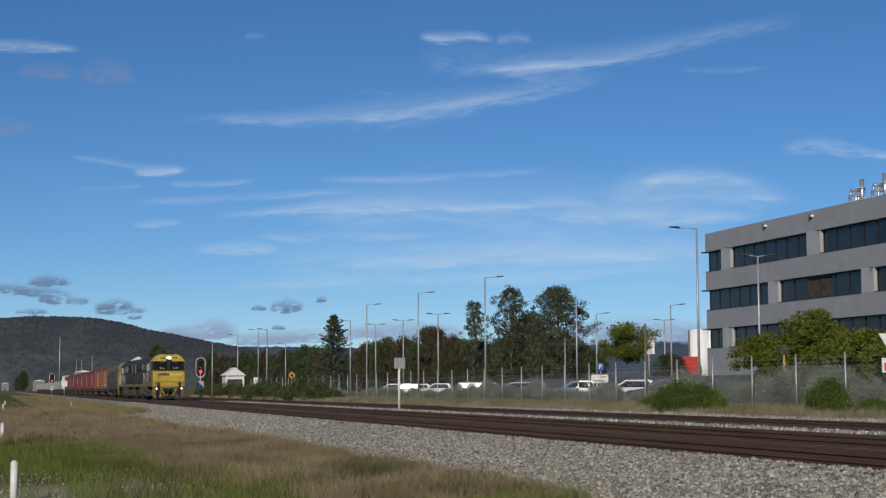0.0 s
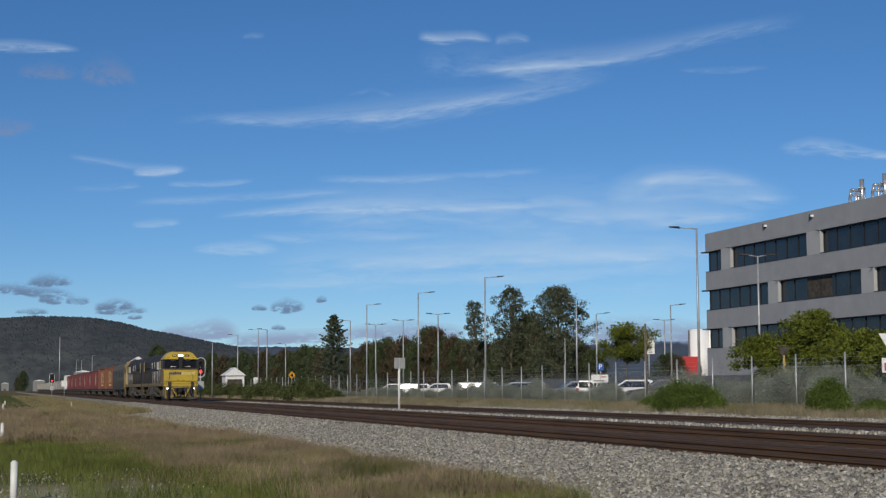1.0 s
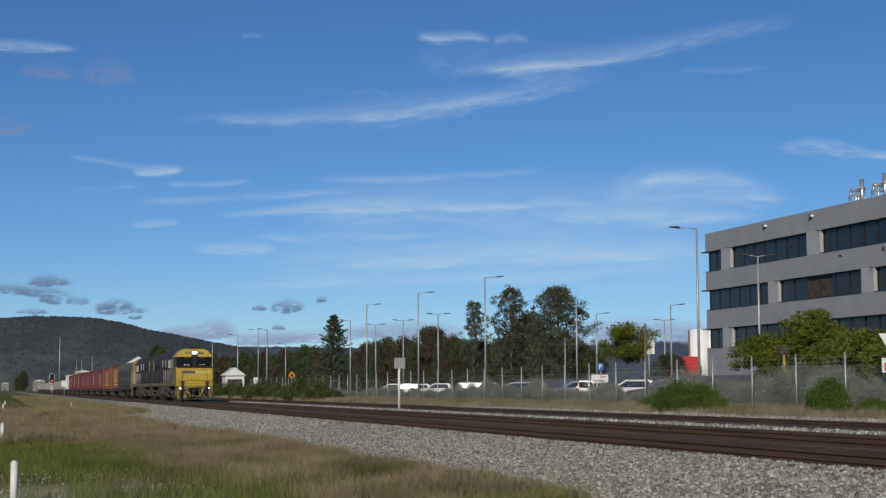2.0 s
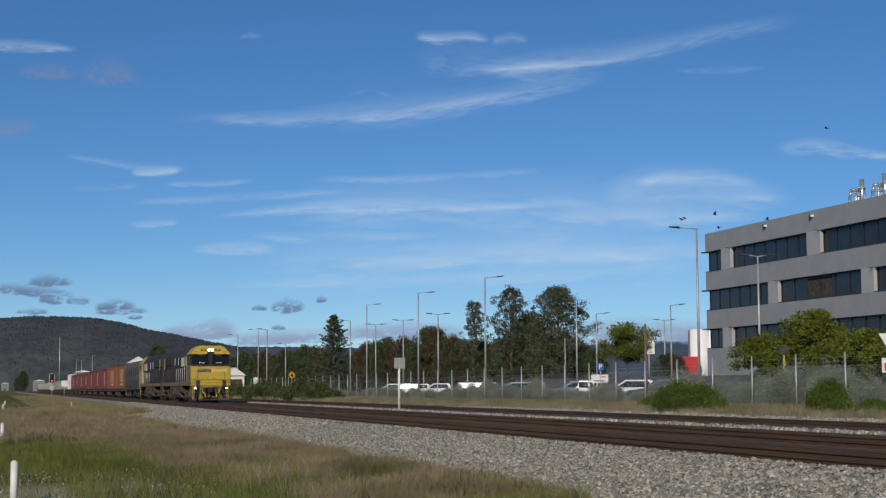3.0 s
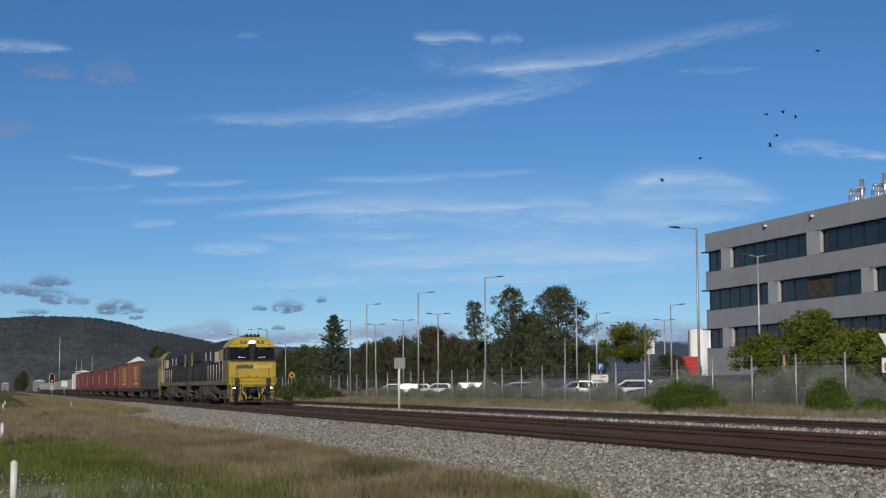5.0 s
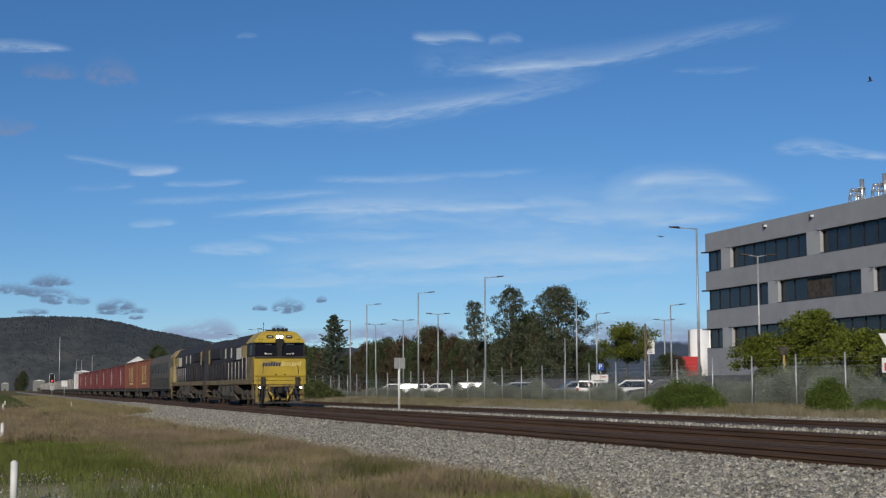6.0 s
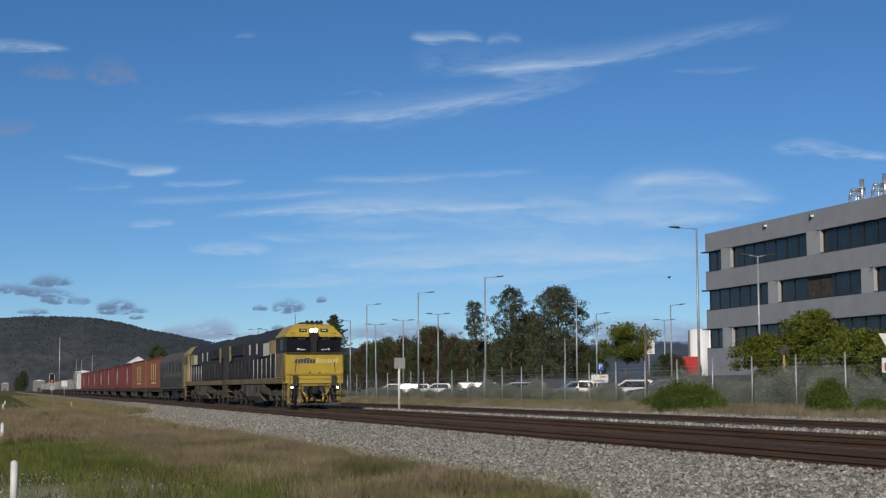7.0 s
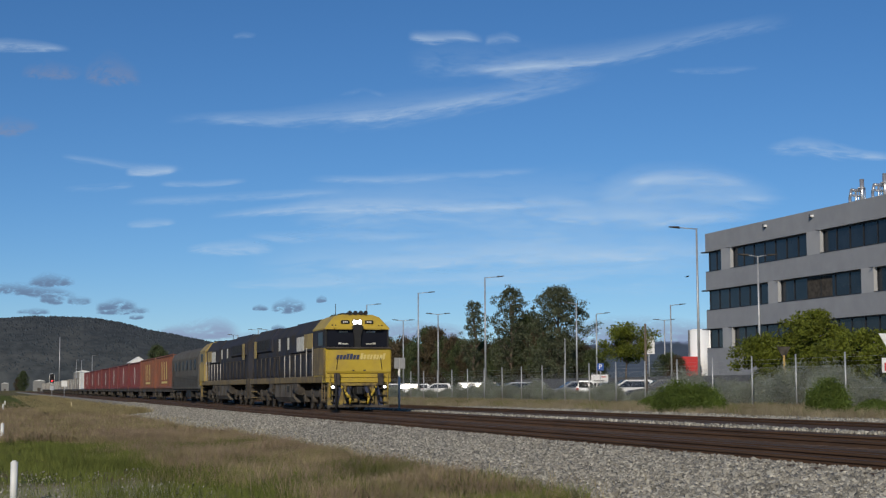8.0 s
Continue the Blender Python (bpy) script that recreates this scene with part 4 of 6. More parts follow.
def build_shrub(name, seed, wide, deep, high, clumps, per, leaf, material, label, category="shrub", upright=0.0):
    rng = np.random.default_rng(seed)
    shrub = empty(name)
    centres, radii = [], []
    for k in range(clumps):
        a, q = rng.random() * 2 * math.pi, math.sqrt(rng.random())
        x, y = q * math.cos(a) * deep, q * math.sin(a) * wide
        h = high * (1 - 0.55 * q * q) * (0.3 + 0.55 * rng.random())
        centres.append((x, y, h))
        radii.append((0.22 * deep + 0.1, 0.16 * wide + 0.1, high * 0.2))
    bm = bmesh.new()
    for c in centres[:12]:
        tube(bm, (c[0] * 0.2, c[1] * 0.3, -0.05), c, 0.035, 0.012, seg=5)
    part("stems", bm, BARK, shrub)
    v, f = leaf_cloud(rng, centres, radii, per, leaf, -upright)
    v[:, 2] = np.maximum(v[:, 2], 0.0)
    from_arrays("foliage", v, f, material, shrub)
    return tagged(shrub, label, category)


def put(ob, x, y, turn=0.0, z=FAR_GROUND):
    ob.matrix_basis = pose(x, y, z, 0, 0, turn)
    return ob


put(build_tree("gum_tree", 11, 16.4, 2.6, 0.28, 200, 40, 0.15, GUM, "slender dark gum tree with an open crown", low=0.12, spread=0.13), 80, 256)
put(build_tree("gum_tree", 12, 17.6, 3.9, 0.34, 380, 38, 0.15, GUM, "tall dark gum tree with gaps in its crown", low=0.1, spread=0.09), 80, 236)
put(build_tree("gum_tree", 13, 16.0, 5.0, 0.36, 640, 42, 0.15, GUM, "broad dark gum tree with a dense crown", low=0.06, spread=0.085), 80, 214)


def build_conifer(seed, high, wide):
    """A straight trunk with whorls of branches that sweep up at the tips, needles along each of them."""
    rng = np.random.default_rng(seed)
    tree = empty("conifer")
    tree_bm = bmesh.new()
    tube(tree_bm, (0, 0, -0.1), (0, 0, high * 0.55), 0.26, 0.14, seg=8)
    tube(tree_bm, (0, 0, high * 0.55), (0, 0, high), 0.14, 0.02, seg=8)
    centres, radii = [], []
    for k in range(210):
        t = (k + rng.random()) / 210
        z = high * (0.03 + 0.94 * t)
        reach = wide * (1.0 - t) ** 0.75 * (0.35 + 0.85 * rng.random()) + 0.2
        a = k * 2.4 + 0.5 * rng.random()
        tip = Vector((reach * math.cos(a), reach * math.sin(a), z + reach * (0.10 + 0.45 * t)))
        root = Vector((0, 0, z))
        tube(tree_bm, root, tip, 0.05 * (1.2 - t), 0.012, seg=4)
        for q in (0.35, 0.55, 0.75, 0.92):
            centres.append(tuple(root.lerp(tip, q)))
            r = 0.27 * (1.15 - 0.6 * t) * (1.25 - 0.8 * q + 0.2)
            radii.append((r, r, r * 0.55))
    part("trunk", tree_bm, BARK, tree)
    v, f = leaf_cloud(rng, centres, radii, 20, 0.15, 0.0)
    from_arrays("crown", v, f, PINE, tree)
    return tagged(tree, "dark conical pine tree with a pointed top", "tree")


put(build_conifer(21, 13.9, 5.6), 55, 257)
put(build_tree("street_tree", 31, 6.1, 2.0, 0.12, 34, 300, 0.095, BRIGHT, "yellow-green leafy tree with a wide crown", shape="umbrella", low=0.58, spread=0.2), 50, 118)
put(build_tree("street_tree", 32, 4.3, 3.2, 0.14, 105, 230, 0.10, BRIGHT, "yellow-green leafy tree before the office", shape="umbrella", low=0.25, spread=0.115), 50.0, 92.9)
put(build_tree("street_tree", 33, 5.6, 2.3, 0.15, 90, 230, 0.10, BRIGHT, "taller yellow-green leafy tree before the office", shape="umbrella", low=0.22, spread=0.14), 49.0, 85.3)
put(build_tree("street_tree", 34, 3.9, 3.0, 0.14, 105, 230, 0.10, BRIGHT, "spreading yellow-green leafy tree before the office", shape="umbrella", low=0.22, spread=0.115), 47.0, 76.4)

# the belt of trees behind the car park
belt = [build_tree("belt_tree", 41, 9.0, 3.5, 0.2, 190, 64, 0.17, BELT_GREEN, "dark green belt tree behind the car park", low=0.05, spread=0.17),
        build_tree("belt_tree", 42, 9.0, 3.1, 0.2, 180, 64, 0.17, GUM_BROWN, "brownish belt tree behind the car park", low=0.05, spread=0.18),
        build_tree("belt_tree", 43, 9.0, 2.3, 0.2, 150, 64, 0.17, BELT_GREEN, "narrow dark belt tree behind the car park", low=0.05, spread=0.22)]
BELT = [(72.0, 540.3, 15.7, 0), (72.0, 512.1, 13.7, 1), (72.0, 490.3, 12.6, 0), (72.0, 469.0, 14.3, 0),
        (72.0, 447.4, 12.7, 2), (72.0, 429.5, 13.2, 1), (72.0, 412.9, 11.8, 0), (72.0, 398.3, 12.7, 1),
        (72.0, 386.2, 12.0, 0), (72.0, 369.7, 13.2, 0), (72.0, 358.5, 12.6, 2), (72.0, 348.0, 11.2, 1),
        (84.0, 374.1, 10.9, 0), (84.0, 365.3, 11.5, 1), (84.0, 354.6, 12.5, 1), (84.0, 344.4, 12.7, 0),
        (84.0, 334.8, 13.2, 0), (84.0, 327.6, 11.9, 1), (84.0, 320.7, 12.7, 1), (84.0, 314.1, 11.5, 2),
        (84.0, 307.8, 10.6, 0), (84.0, 300.8, 14.3, 0), (84.0, 295.7, 13.8, 1), (84.0, 289.2, 11.8, 2),
        (84.0, 283.0, 11.6, 1), (84.0, 277.0, 10.5, 0), (84.0, 271.2, 10.1, 1), (84.0, 265.0, 10.3, 0),
        (84.0, 258.4, 9.5, 1), (84.0, 252.7, 9.9, 0), (84.0, 247.8, 9.3, 1), (84.0, 243.1, 13.0, 0),
        (84.0, 238.6, 14.2, 0), (84.0, 234.7, 10.8, 1), (84.0, 229.9, 9.7, 0), (84.0, 224.8, 9.5, 1),
        (84.0, 219.9, 8.4, 0), (84.0, 214.2, 7.8, 1), (84.0, 210.2, 7.1, 0), (84.0, 183.9, 5.8, 0),
        (84.0, 181.3, 5.2, 1), (60.0, 618.6, 20.1, 2), (60.0, 598.7, 18.4, 2), (22.0, 1508.2, 20.4, 0),
        (20.0, 1791.3, 15.6, 1)]
for k, (x, y, high, which) in enumerate(BELT):
    s = (0.86 if k < 14 else 0.92) * high / 9.0
    m = pose(x, y, FAR_GROUND, 0, 0, 67 * k) @ Matrix.Diagonal((0.2 + 0.65 * s, 0.2 + 0.65 * s, s, 1))
    if k < 3:
        belt[k % 3].matrix_basis = pose(x, y, FAR_GROUND, 0, 0, 67 * k) @ Matrix.Diagonal((0.2 + 0.65 * s, 0.2 + 0.65 * s, s, 1))
    else:
        src = belt[which]
        c = copy_thing(src, Matrix())
        c.matrix_basis = m
    tagged(belt[k] if k < 3 else c, group="belt of trees")

# shrubs
for seed, (x, y), wide, deep, high in ((51, (27.0, 58.0), 1.3, 0.9, 1.35), (52, (27.5, 57.2), 0.9, 0.8, 1.2), (53, (28.0, 48.0), 0.62, 0.6, 1.45), (54, (28.0, 62.8), 0.8, 0.6, 0.7), (55, (28.0, 45.0), 0.7, 0.5, 0.6)):
    put(build_shrub("green_shrub", seed, wide, deep, high, 110, 260, 0.036, SHRUB, "dense bright green shrub in the dry grass", upright=1.6), x, y)
salt = [build_shrub("saltbush", 61, 1.3, 0.8, 1.5, 60, 330, 0.034, SALT, "grey-green saltbush along the fence"),
        build_shrub("saltbush", 62, 1.6, 0.9, 1.9, 66, 330, 0.034, SALT, "tall grey-green saltbush along the fence"),
        build_shrub("saltbush", 63, 1.1, 0.7, 1.1, 50, 300, 0.034, SALT, "low grey-green saltbush along the fence")]
rng = random.Random(5)
y, k = 36.0, 0
while y < 215:
    which = rng.choice((0, 1, 2) if y < 75 else (2,) if y > 118 or y < 92 else (0, 2))
    src = salt[which]
    z = 0.6 + 0.6 * rng.random()
    m = pose(34.4 + rng.random() * 2.4, y, FAR_GROUND, 0, 0, rng.random() * 360)
    if k < 3:
        salt[k].matrix_basis = m
        tagged(salt[k], group="saltbush row")
    else:
        c = copy_thing(src, m)
        c.matrix_basis = m @ Matrix.Diagonal((1, 1, z, 1))
        tagged(c, group="saltbush row")
    y += (1.2 if y < 80 else 2.0) * (0.7 + 0.6 * rng.random())
    k += 1
VERGE = leaf_surface("olive_shrub_leaves", (0.14, 0.165, 0.055), (0.05, 0.066, 0.024), 0.25)
low = build_shrub("verge_shrub", 71, 2.2, 1.0, 2.1, 60, 130, 0.085, VERGE, "low green shrub on the railway verge")
put(low, 27.0, 204.3)
for k, (x, y, turn) in enumerate(((28.0, 202.8, 40), (28.0, 194.0, 90), (27.0, 178.0, 140), (28.0, 175.6, 10), (27.0, 160.3, 70), (27.0, 154.2, 200), (27.0, 146.6, 250), (27.0, 138.6, 300), (27.0, 132.2, 20), (30.0, 238.1, 20), (28.0, 131.0, 120))):
    c = copy_thing(low, Matrix())
    s = 0.55 + 0.6 * ((k * 37) % 10) / 10
    c.matrix_basis = pose(x, y, FAR_GROUND - 0.1, 0, 0, turn) @ Matrix.Diagonal((s, s, s, 1))


# ---- grass ----
DRY = leaf_surface("dry_grass_blades", (0.54, 0.46, 0.25), (0.34, 0.285, 0.15), 0.35, 0.8, True)
STRAW = leaf_surface("pale_straw_blades", (0.55, 0.48, 0.33), (0.37, 0.315, 0.21), 0.35, 0.8, True)
SEED = leaf_surface("reddish_seed_heads", (0.50, 0.385, 0.275), (0.35, 0.26, 0.18), 0.35, 0.9, True)
LUSH = leaf_surface("green_grass_blades", (0.28, 0.315, 0.075), (0.145, 0.185, 0.046), 0.35, 0.7, True)


def grass(name, n, seed, x0, x1, y0, y1, high, broad, material, label, keep=None, lean=0.35, near_power=1.0):
    rng = np.random.default_rng(seed)
    x = x0 + (x1 - x0) * rng.random(n)
    y = y0 + (y1 - y0) * rng.random(n) ** near_power
    tuft = np.sin(x * 2.1 + 1.3 * np.sin(y * 0.9 + seed)) + np.sin(y * 1.3 + 1.1 * np.sin(x * 1.7)) + 0.7 * np.sin(x * 0.7 - y * 0.5 + seed)
    ok = tuft + 2.2 * rng.random(n) > -0.2
    if keep is not None:
        ok &= keep(x, y, rng.random(n))
    x, y, tuft = x[ok], y[ok], tuft[ok]
    n = len(x)
    z = np.array([land_height(v) for v in x])
    h = high * (0.45 + 0.55 * rng.random(n)) * (0.85 + 0.12 * tuft)
    a = rng.random(n) * 2 * np.pi
    w = broad * (0.6 + 0.8 * rng.random(n))
    lx, ly = lean * h * rng.normal(size=n), lean * h * rng.normal(size=n)
    p = np.stack([x, y, z - 0.02], 1)
    side = np.stack([np.cos(a) * w, np.sin(a) * w, 0 * w], 1)
    mid = p + np.stack([0.35 * lx, 0.35 * ly, 0.6 * h], 1)
    tip = p + np.stack([lx, ly, h], 1)
    v = np.stack([p - side, p + side, mid + side * 0.8, tip, mid - side * 0.8], 1).reshape(-1, 3)
    f = (np.array([(0, 1, 2), (0, 2, 4), (4, 2, 3)])[None] + 5 * np.arange(n)[:, None, None]).reshape(-1, 3)
    return tagged(from_arrays(name, v, f, material), label, "grass", kind="stuff")


def dry_zone(x, y, r):
    edge = np.interp(y, [24, 31], [3.5, 2.5]) + 0.5 * np.sin(y * 0.7) + 0.35 * np.sin(x * 3 + y * 1.9)
    return (x > edge + 0.8 * (r - 0.5)) | (y > 43 + 5 * (r - 0.5) + 2 * np.sin(x))


def lush_zone(x, y, r):
    bare = (x < 3.1 + 0.4 * np.sin(y * 0.9) + 0.5 * r) & (y < 27 + 1.5 * np.sin(x * 1.3) + 5 * (r - 0.5))
    return ~bare | (r > 0.75)


grass("dry_grass", 90000, 1, 1.5, 7.0, 17.5, 48, 0.36, 0.0036, DRY, "tall dry straw-coloured grass beside the ballast", dry_zone)
grass("seeding_grass", 42000, 2, 2.8, 6.8, 17.5, 48, 0.44, 0.004, SEED, "tall reddish seeding grass beside the ballast", dry_zone)
grass("dry_grass", 90000, 3, -8, 6.7, 44, 170, 0.34, 0.009, DRY, "dry straw-coloured grass across the open ground", None, near_power=1.6)
grass("seeding_grass", 50000, 4, -8, 6.6, 44, 170, 0.40, 0.009, SEED, "reddish seeding grass across the open ground", None, near_power=1.6)
grass("green_grass", 210000, 5, -5, 6.8, 17.5, 75, 0.2, 0.0042, LUSH, "short green grass with bare patches", lush_zone)
grass("green_grass", 70000, 10, 1.0, 6.8, 17.5, 40, 0.34, 0.0036, LUSH, "long green grass growing through the dry grass", lush_zone)
grass("green_grass", 16000, 6, 4.3, 7.0, 17.5, 26, 0.34, 0.004, LUSH, "green grass tufts at the foot of the ballast")
grass("dry_grass", 45000, 13, 2.5, 8.4, 88, 330, 0.55, 0.013, DRY, "tall dry grass hiding the foot of the far ballast", None, near_power=1.5)
grass("olive_grass", 30000, 14, -14, 4.5, 120, 340, 0.55, 0.014, VERGE, "dark olive grass across the far ground", None, near_power=1.3)
grass("stray_grass", 7000, 12, 6.7, 8.6, 17.5, 90, 0.26, 0.004, DRY, "stray dry grass growing through the ballast toe", lambda x, y, r: r > (x - 6.4) / 2.2, near_power=1.3)
grass("verge_grass", 150000, 7, 25.6, 33.2, 34, 215, 0.48, 0.0065, STRAW, "dry straw-coloured grass on the far verge", None, near_power=1.4)
grass("verge_seed_grass", 26000, 8, 26.0, 33.0, 34, 215, 0.52, 0.006, SEED, "reddish seeding grass on the far verge", None, near_power=1.4)
grass("verge_green", 44000, 9, 26.5, 34, 34, 120, 0.45, 0.007, LUSH, "green weeds among the dry verge grass")
scatter_stones("gravel_stones", 1900, lambda r, y: -3 + 6.9 * r, 17, 29, lambda x: 0.03 + 0.0 * x, 0.017, 8, "small pale gravel stones on bare ground")


# ---- posts, signals and signs ----
def build_marker(high, r):
    p = empty("marker_post")
    part("post", tubed((0, 0, -0.1), (0, 0, high), r, seg=14), WHITE, p)
    part("cap", tubed((0, 0, high), (0, 0, high + 0.02), r * 0.8, r * 0.5, seg=14), WHITE, p)
    return tagged(p, "short white round marker post in the grass", "marker post", "marker posts")


m0 = build_marker(0.54, 0.048)
m0.matrix_basis = pose(0.22, 21.4, 0)
for x, y in ((0.12, 46.0), (0.3, 110.0), (0.55, 140.0)):
    copy_thing(m0, pose(x, y, 0))
short = tagged(part("yellow_stake", tubed((0, 0, -0.1), (0, 0, 0.5), 0.05, seg=8), surface("stake_paint", (0.6, 0.5, 0.28), None, 3, 0.7)), "short weathered yellow stake beside the track", "stake")
short.matrix_basis = pose(5.2, 117.0, 0.1)

RED_LAMP = glowing("red_signal_glow", (1.0, 0.03, 0.04), 2.6)


def build_signal(high):
    s = empty("railway_signal")
    part("mast", tubed((0, 0, 0), (0, 0, high - 0.2), 0.07, seg=10), STEEL, s)
    part("footing", boxed(-0.3, 0.3, -0.3, 0.3, -0.1, 0.12, 0.03), CONCRETE, s)
    plate = bmesh.new()
    prism(plate, [(0.42 * math.cos(a), high - 0.75 + 0.42 * math.sin(a) + (0.5 if math.sin(a) > 0 else -0.5)) for a in (2 * math.pi * (k + 0.5) / 20 for k in range(20))], -0.06, -0.02)
    part("backing_board", plate, BLACK, s, "black backing board with a pale rim")
    rim = bmesh.new()
    pts = [(0.45 * math.cos(a), -0.04, high - 0.75 + 0.45 * math.sin(a) + (0.5 if math.sin(a) > 0 else -0.5)) for a in (2 * math.pi * (k + 0.5) / 20 for k in range(21))]
    for a, b in zip(pts, pts[1:]):
        tube(rim, a, b, 0.035, seg=6)
    part("board_rim", rim, WHITE, s)
    part("red_lens", tubed((0, -0.16, high - 1.15), (0, -0.06, high - 1.15), 0.14, seg=14), RED_LAMP, s, "glowing red lens")
    part("dark_lens", tubed((0, -0.12, high - 0.55), (0, -0.06, high - 0.55), 0.16, seg=14), GLASS, s)
    for z in (-1.0, -0.4):
        hood = bmesh.new()
        tube(hood, (0, -0.35, high + z + 0.05), (0, -0.06, high + z + 0.05), 0.18, seg=12)
        bmesh.ops.delete(hood, geom=[f for f in hood.faces if f.calc_center_median().z < high + z + 0.08 or len(f.verts) > 4], context="FACES")
        part("hood", hood, BLACK, s)
    part("relay_box", boxed(-0.32, 0.32, -0.25, 0.1, 1.1, 1.9, 0.02), STEEL, s, "grey relay box")
    return s


sig = tagged(build_signal(4.0), "railway signal showing red, with a relay box", "railway signal", "railway signals")
sig.matrix_basis = pose(19.0, 151.2, 0.36)
SIG2 = (9.4, 291.7)
copy_thing(sig, pose(*SIG2, 0.3) @ pose(0, 0, 0))


def build_board(high, wide, tall, plate, frame_mat, label, category, pole=0.05, plates=1):
    b = empty("sign_post")
    part("post", tubed((0, 0, -0.1), (0, 0, high), pole, seg=8), frame_mat, b)
    for k in range(plates):
        x = (k - (plates - 1) / 2) * (wide + 0.03)
        part("plate", boxed(x - wide / 2, x + wide / 2, -0.09, -0.06, high - tall, high, 0.008), plate, b)
    return tagged(b, label, category)


GALV = surface("sheet_metal", (0.46, 0.46, 0.44), (0.38, 0.38, 0.37), 4, 0.5, 0.3)
build_board(2.6, 0.27, 0.53, GALV, WHITE, "white trackside post with two grey plates", "trackside sign", 0.06, 2).matrix_basis = pose(18.9, 73.0, 0.38, 0, 0, 8)
build_board(2.5, 0.85, 0.85, WHITE, STEEL, "white square speed board on a post", "trackside sign").matrix_basis = pose(9.2, 230.9, 0.3)
AMBER = surface("amber_sign", (0.75, 0.36, 0.02), None, 3, 0.5)
BLUE = surface("blue_sign", (0.02, 0.10, 0.42), None, 3, 0.5)
REDPAINT = surface("red_paint", (0.55, 0.03, 0.03), (0.45, 0.03, 0.03), 2, 0.5)
OCHRE = surface("ochre_pole", (0.52, 0.36, 0.12), (0.42, 0.28, 0.1), 3, 0.6)


def build_diamond():
    d = empty("warning_sign")
    part("post", tubed((0, 0, 0), (0, 0, 2.6), 0.04, seg=8), STEEL, d)
    bm = bmesh.new()
    prism(bm, [(-0.52, 2.9), (0, 2.38), (0.52, 2.9), (0, 3.42)], -0.08, -0.05)
    part("plate", bm, AMBER, d, "amber diamond plate")
    bm = bmesh.new()
    prism(bm, [(-0.22, 2.85), (0.1, 2.6), (0.2, 2.9), (0.05, 3.1)], -0.095, -0.081)
    part("symbol", bm, BLACK, d)
    return tagged(d, "amber diamond warning sign on a post", "road sign", "warning signs")


dia = build_diamond()
put(dia, 38.0, 204.7, 10)
put(copy_thing(dia, Matrix()), 45.0, 298.9, -10, FAR_GROUND - 0.6)
put(build_board(3.0, 0.75, 1.2, WHITE, STEEL, "small white board on a post", "sign"), 42.0, 259.8, 0)


def build_parking_sign():
    s = empty("parking_sign")
    part("post", tubed((0, 0, 0), (0, 0, 2.7), 0.04, seg=8), STEEL, s)
    part("plate", boxed(-0.23, 0.23, -0.09, -0.06, 2.2, 2.7, 0.02), BLUE, s, "blue plate")
    lettering("letter", "P", 0.44, WHITE, s, Matrix.Translation((0, -0.095, 2.46)) @ pose(0, 0, 0, 90, 0, 0))
    return tagged(s, "blue parking sign with a white letter on a post", "parking sign")


put(build_parking_sign(), 40.0, 98.9, -20)
board = empty("notice_board")
for x in (-0.45, 0.45):
    part("post", tubed((x, 0, 0), (x, 0, 2.0), 0.05, seg=8), STEEL, board)
part("panel", boxed(-0.6, 0.6, -0.09, -0.05, 1.35, 1.95, 0.02), WHITE, board, "white panel")
bars = bmesh.new()
box(bars, 0.1, 0.45, -0.1, -0.092, 1.75, 1.82)
part("writing", bars, REDPAINT, board)
bars = bmesh.new()
box(bars, -0.45, 0.3, -0.1, -0.092, 1.48, 1.54)
part("writing", bars, GRIME, board)
put(tagged(board, "white notice board on two posts", "notice board"), 41.0, 101.5, -20)


def build_give_way(pole_mat):
    s = empty("give_way_sign")
    part("post", tubed((0.1, 0, 0), (0.0, 0, 2.5), 0.05, seg=8), pole_mat, s, "ochre post")
    bm = bmesh.new()
    prism(bm, [(-0.36, 2.9), (0.0, 2.28), (0.36, 2.9)], -0.02, 0.02)
    part("plate", bm, GRIME, s, "dark back of a triangular plate")
    return tagged(s, "triangular road sign seen from behind on an ochre post", "road sign")


put(build_give_way(OCHRE), 35.0, 63.9, 0)
edge_sign = empty("road_sign")
part("post", tubed((0, 0, 0), (0, 0, 3.1), 0.05, seg=8), STEEL, edge_sign)
bm = bmesh.new()
prism(bm, [(-0.45, 3.2), (0.0, 2.4), (0.45, 3.2)], -0.08, -0.05)
part("plate", bm, WHITE, edge_sign, "white triangular plate")
part("lower_plate", boxed(-0.35, 0.35, -0.08, -0.05, 1.6, 2.2), WHITE, edge_sign)
part("red_panel", boxed(-0.25, 0.25, -0.1, -0.082, 1.68, 2.0), REDPAINT, edge_sign)
put(tagged(edge_sign, "white triangular road sign over a red and white plate", "road sign"), 35.0, 55.1, -15)

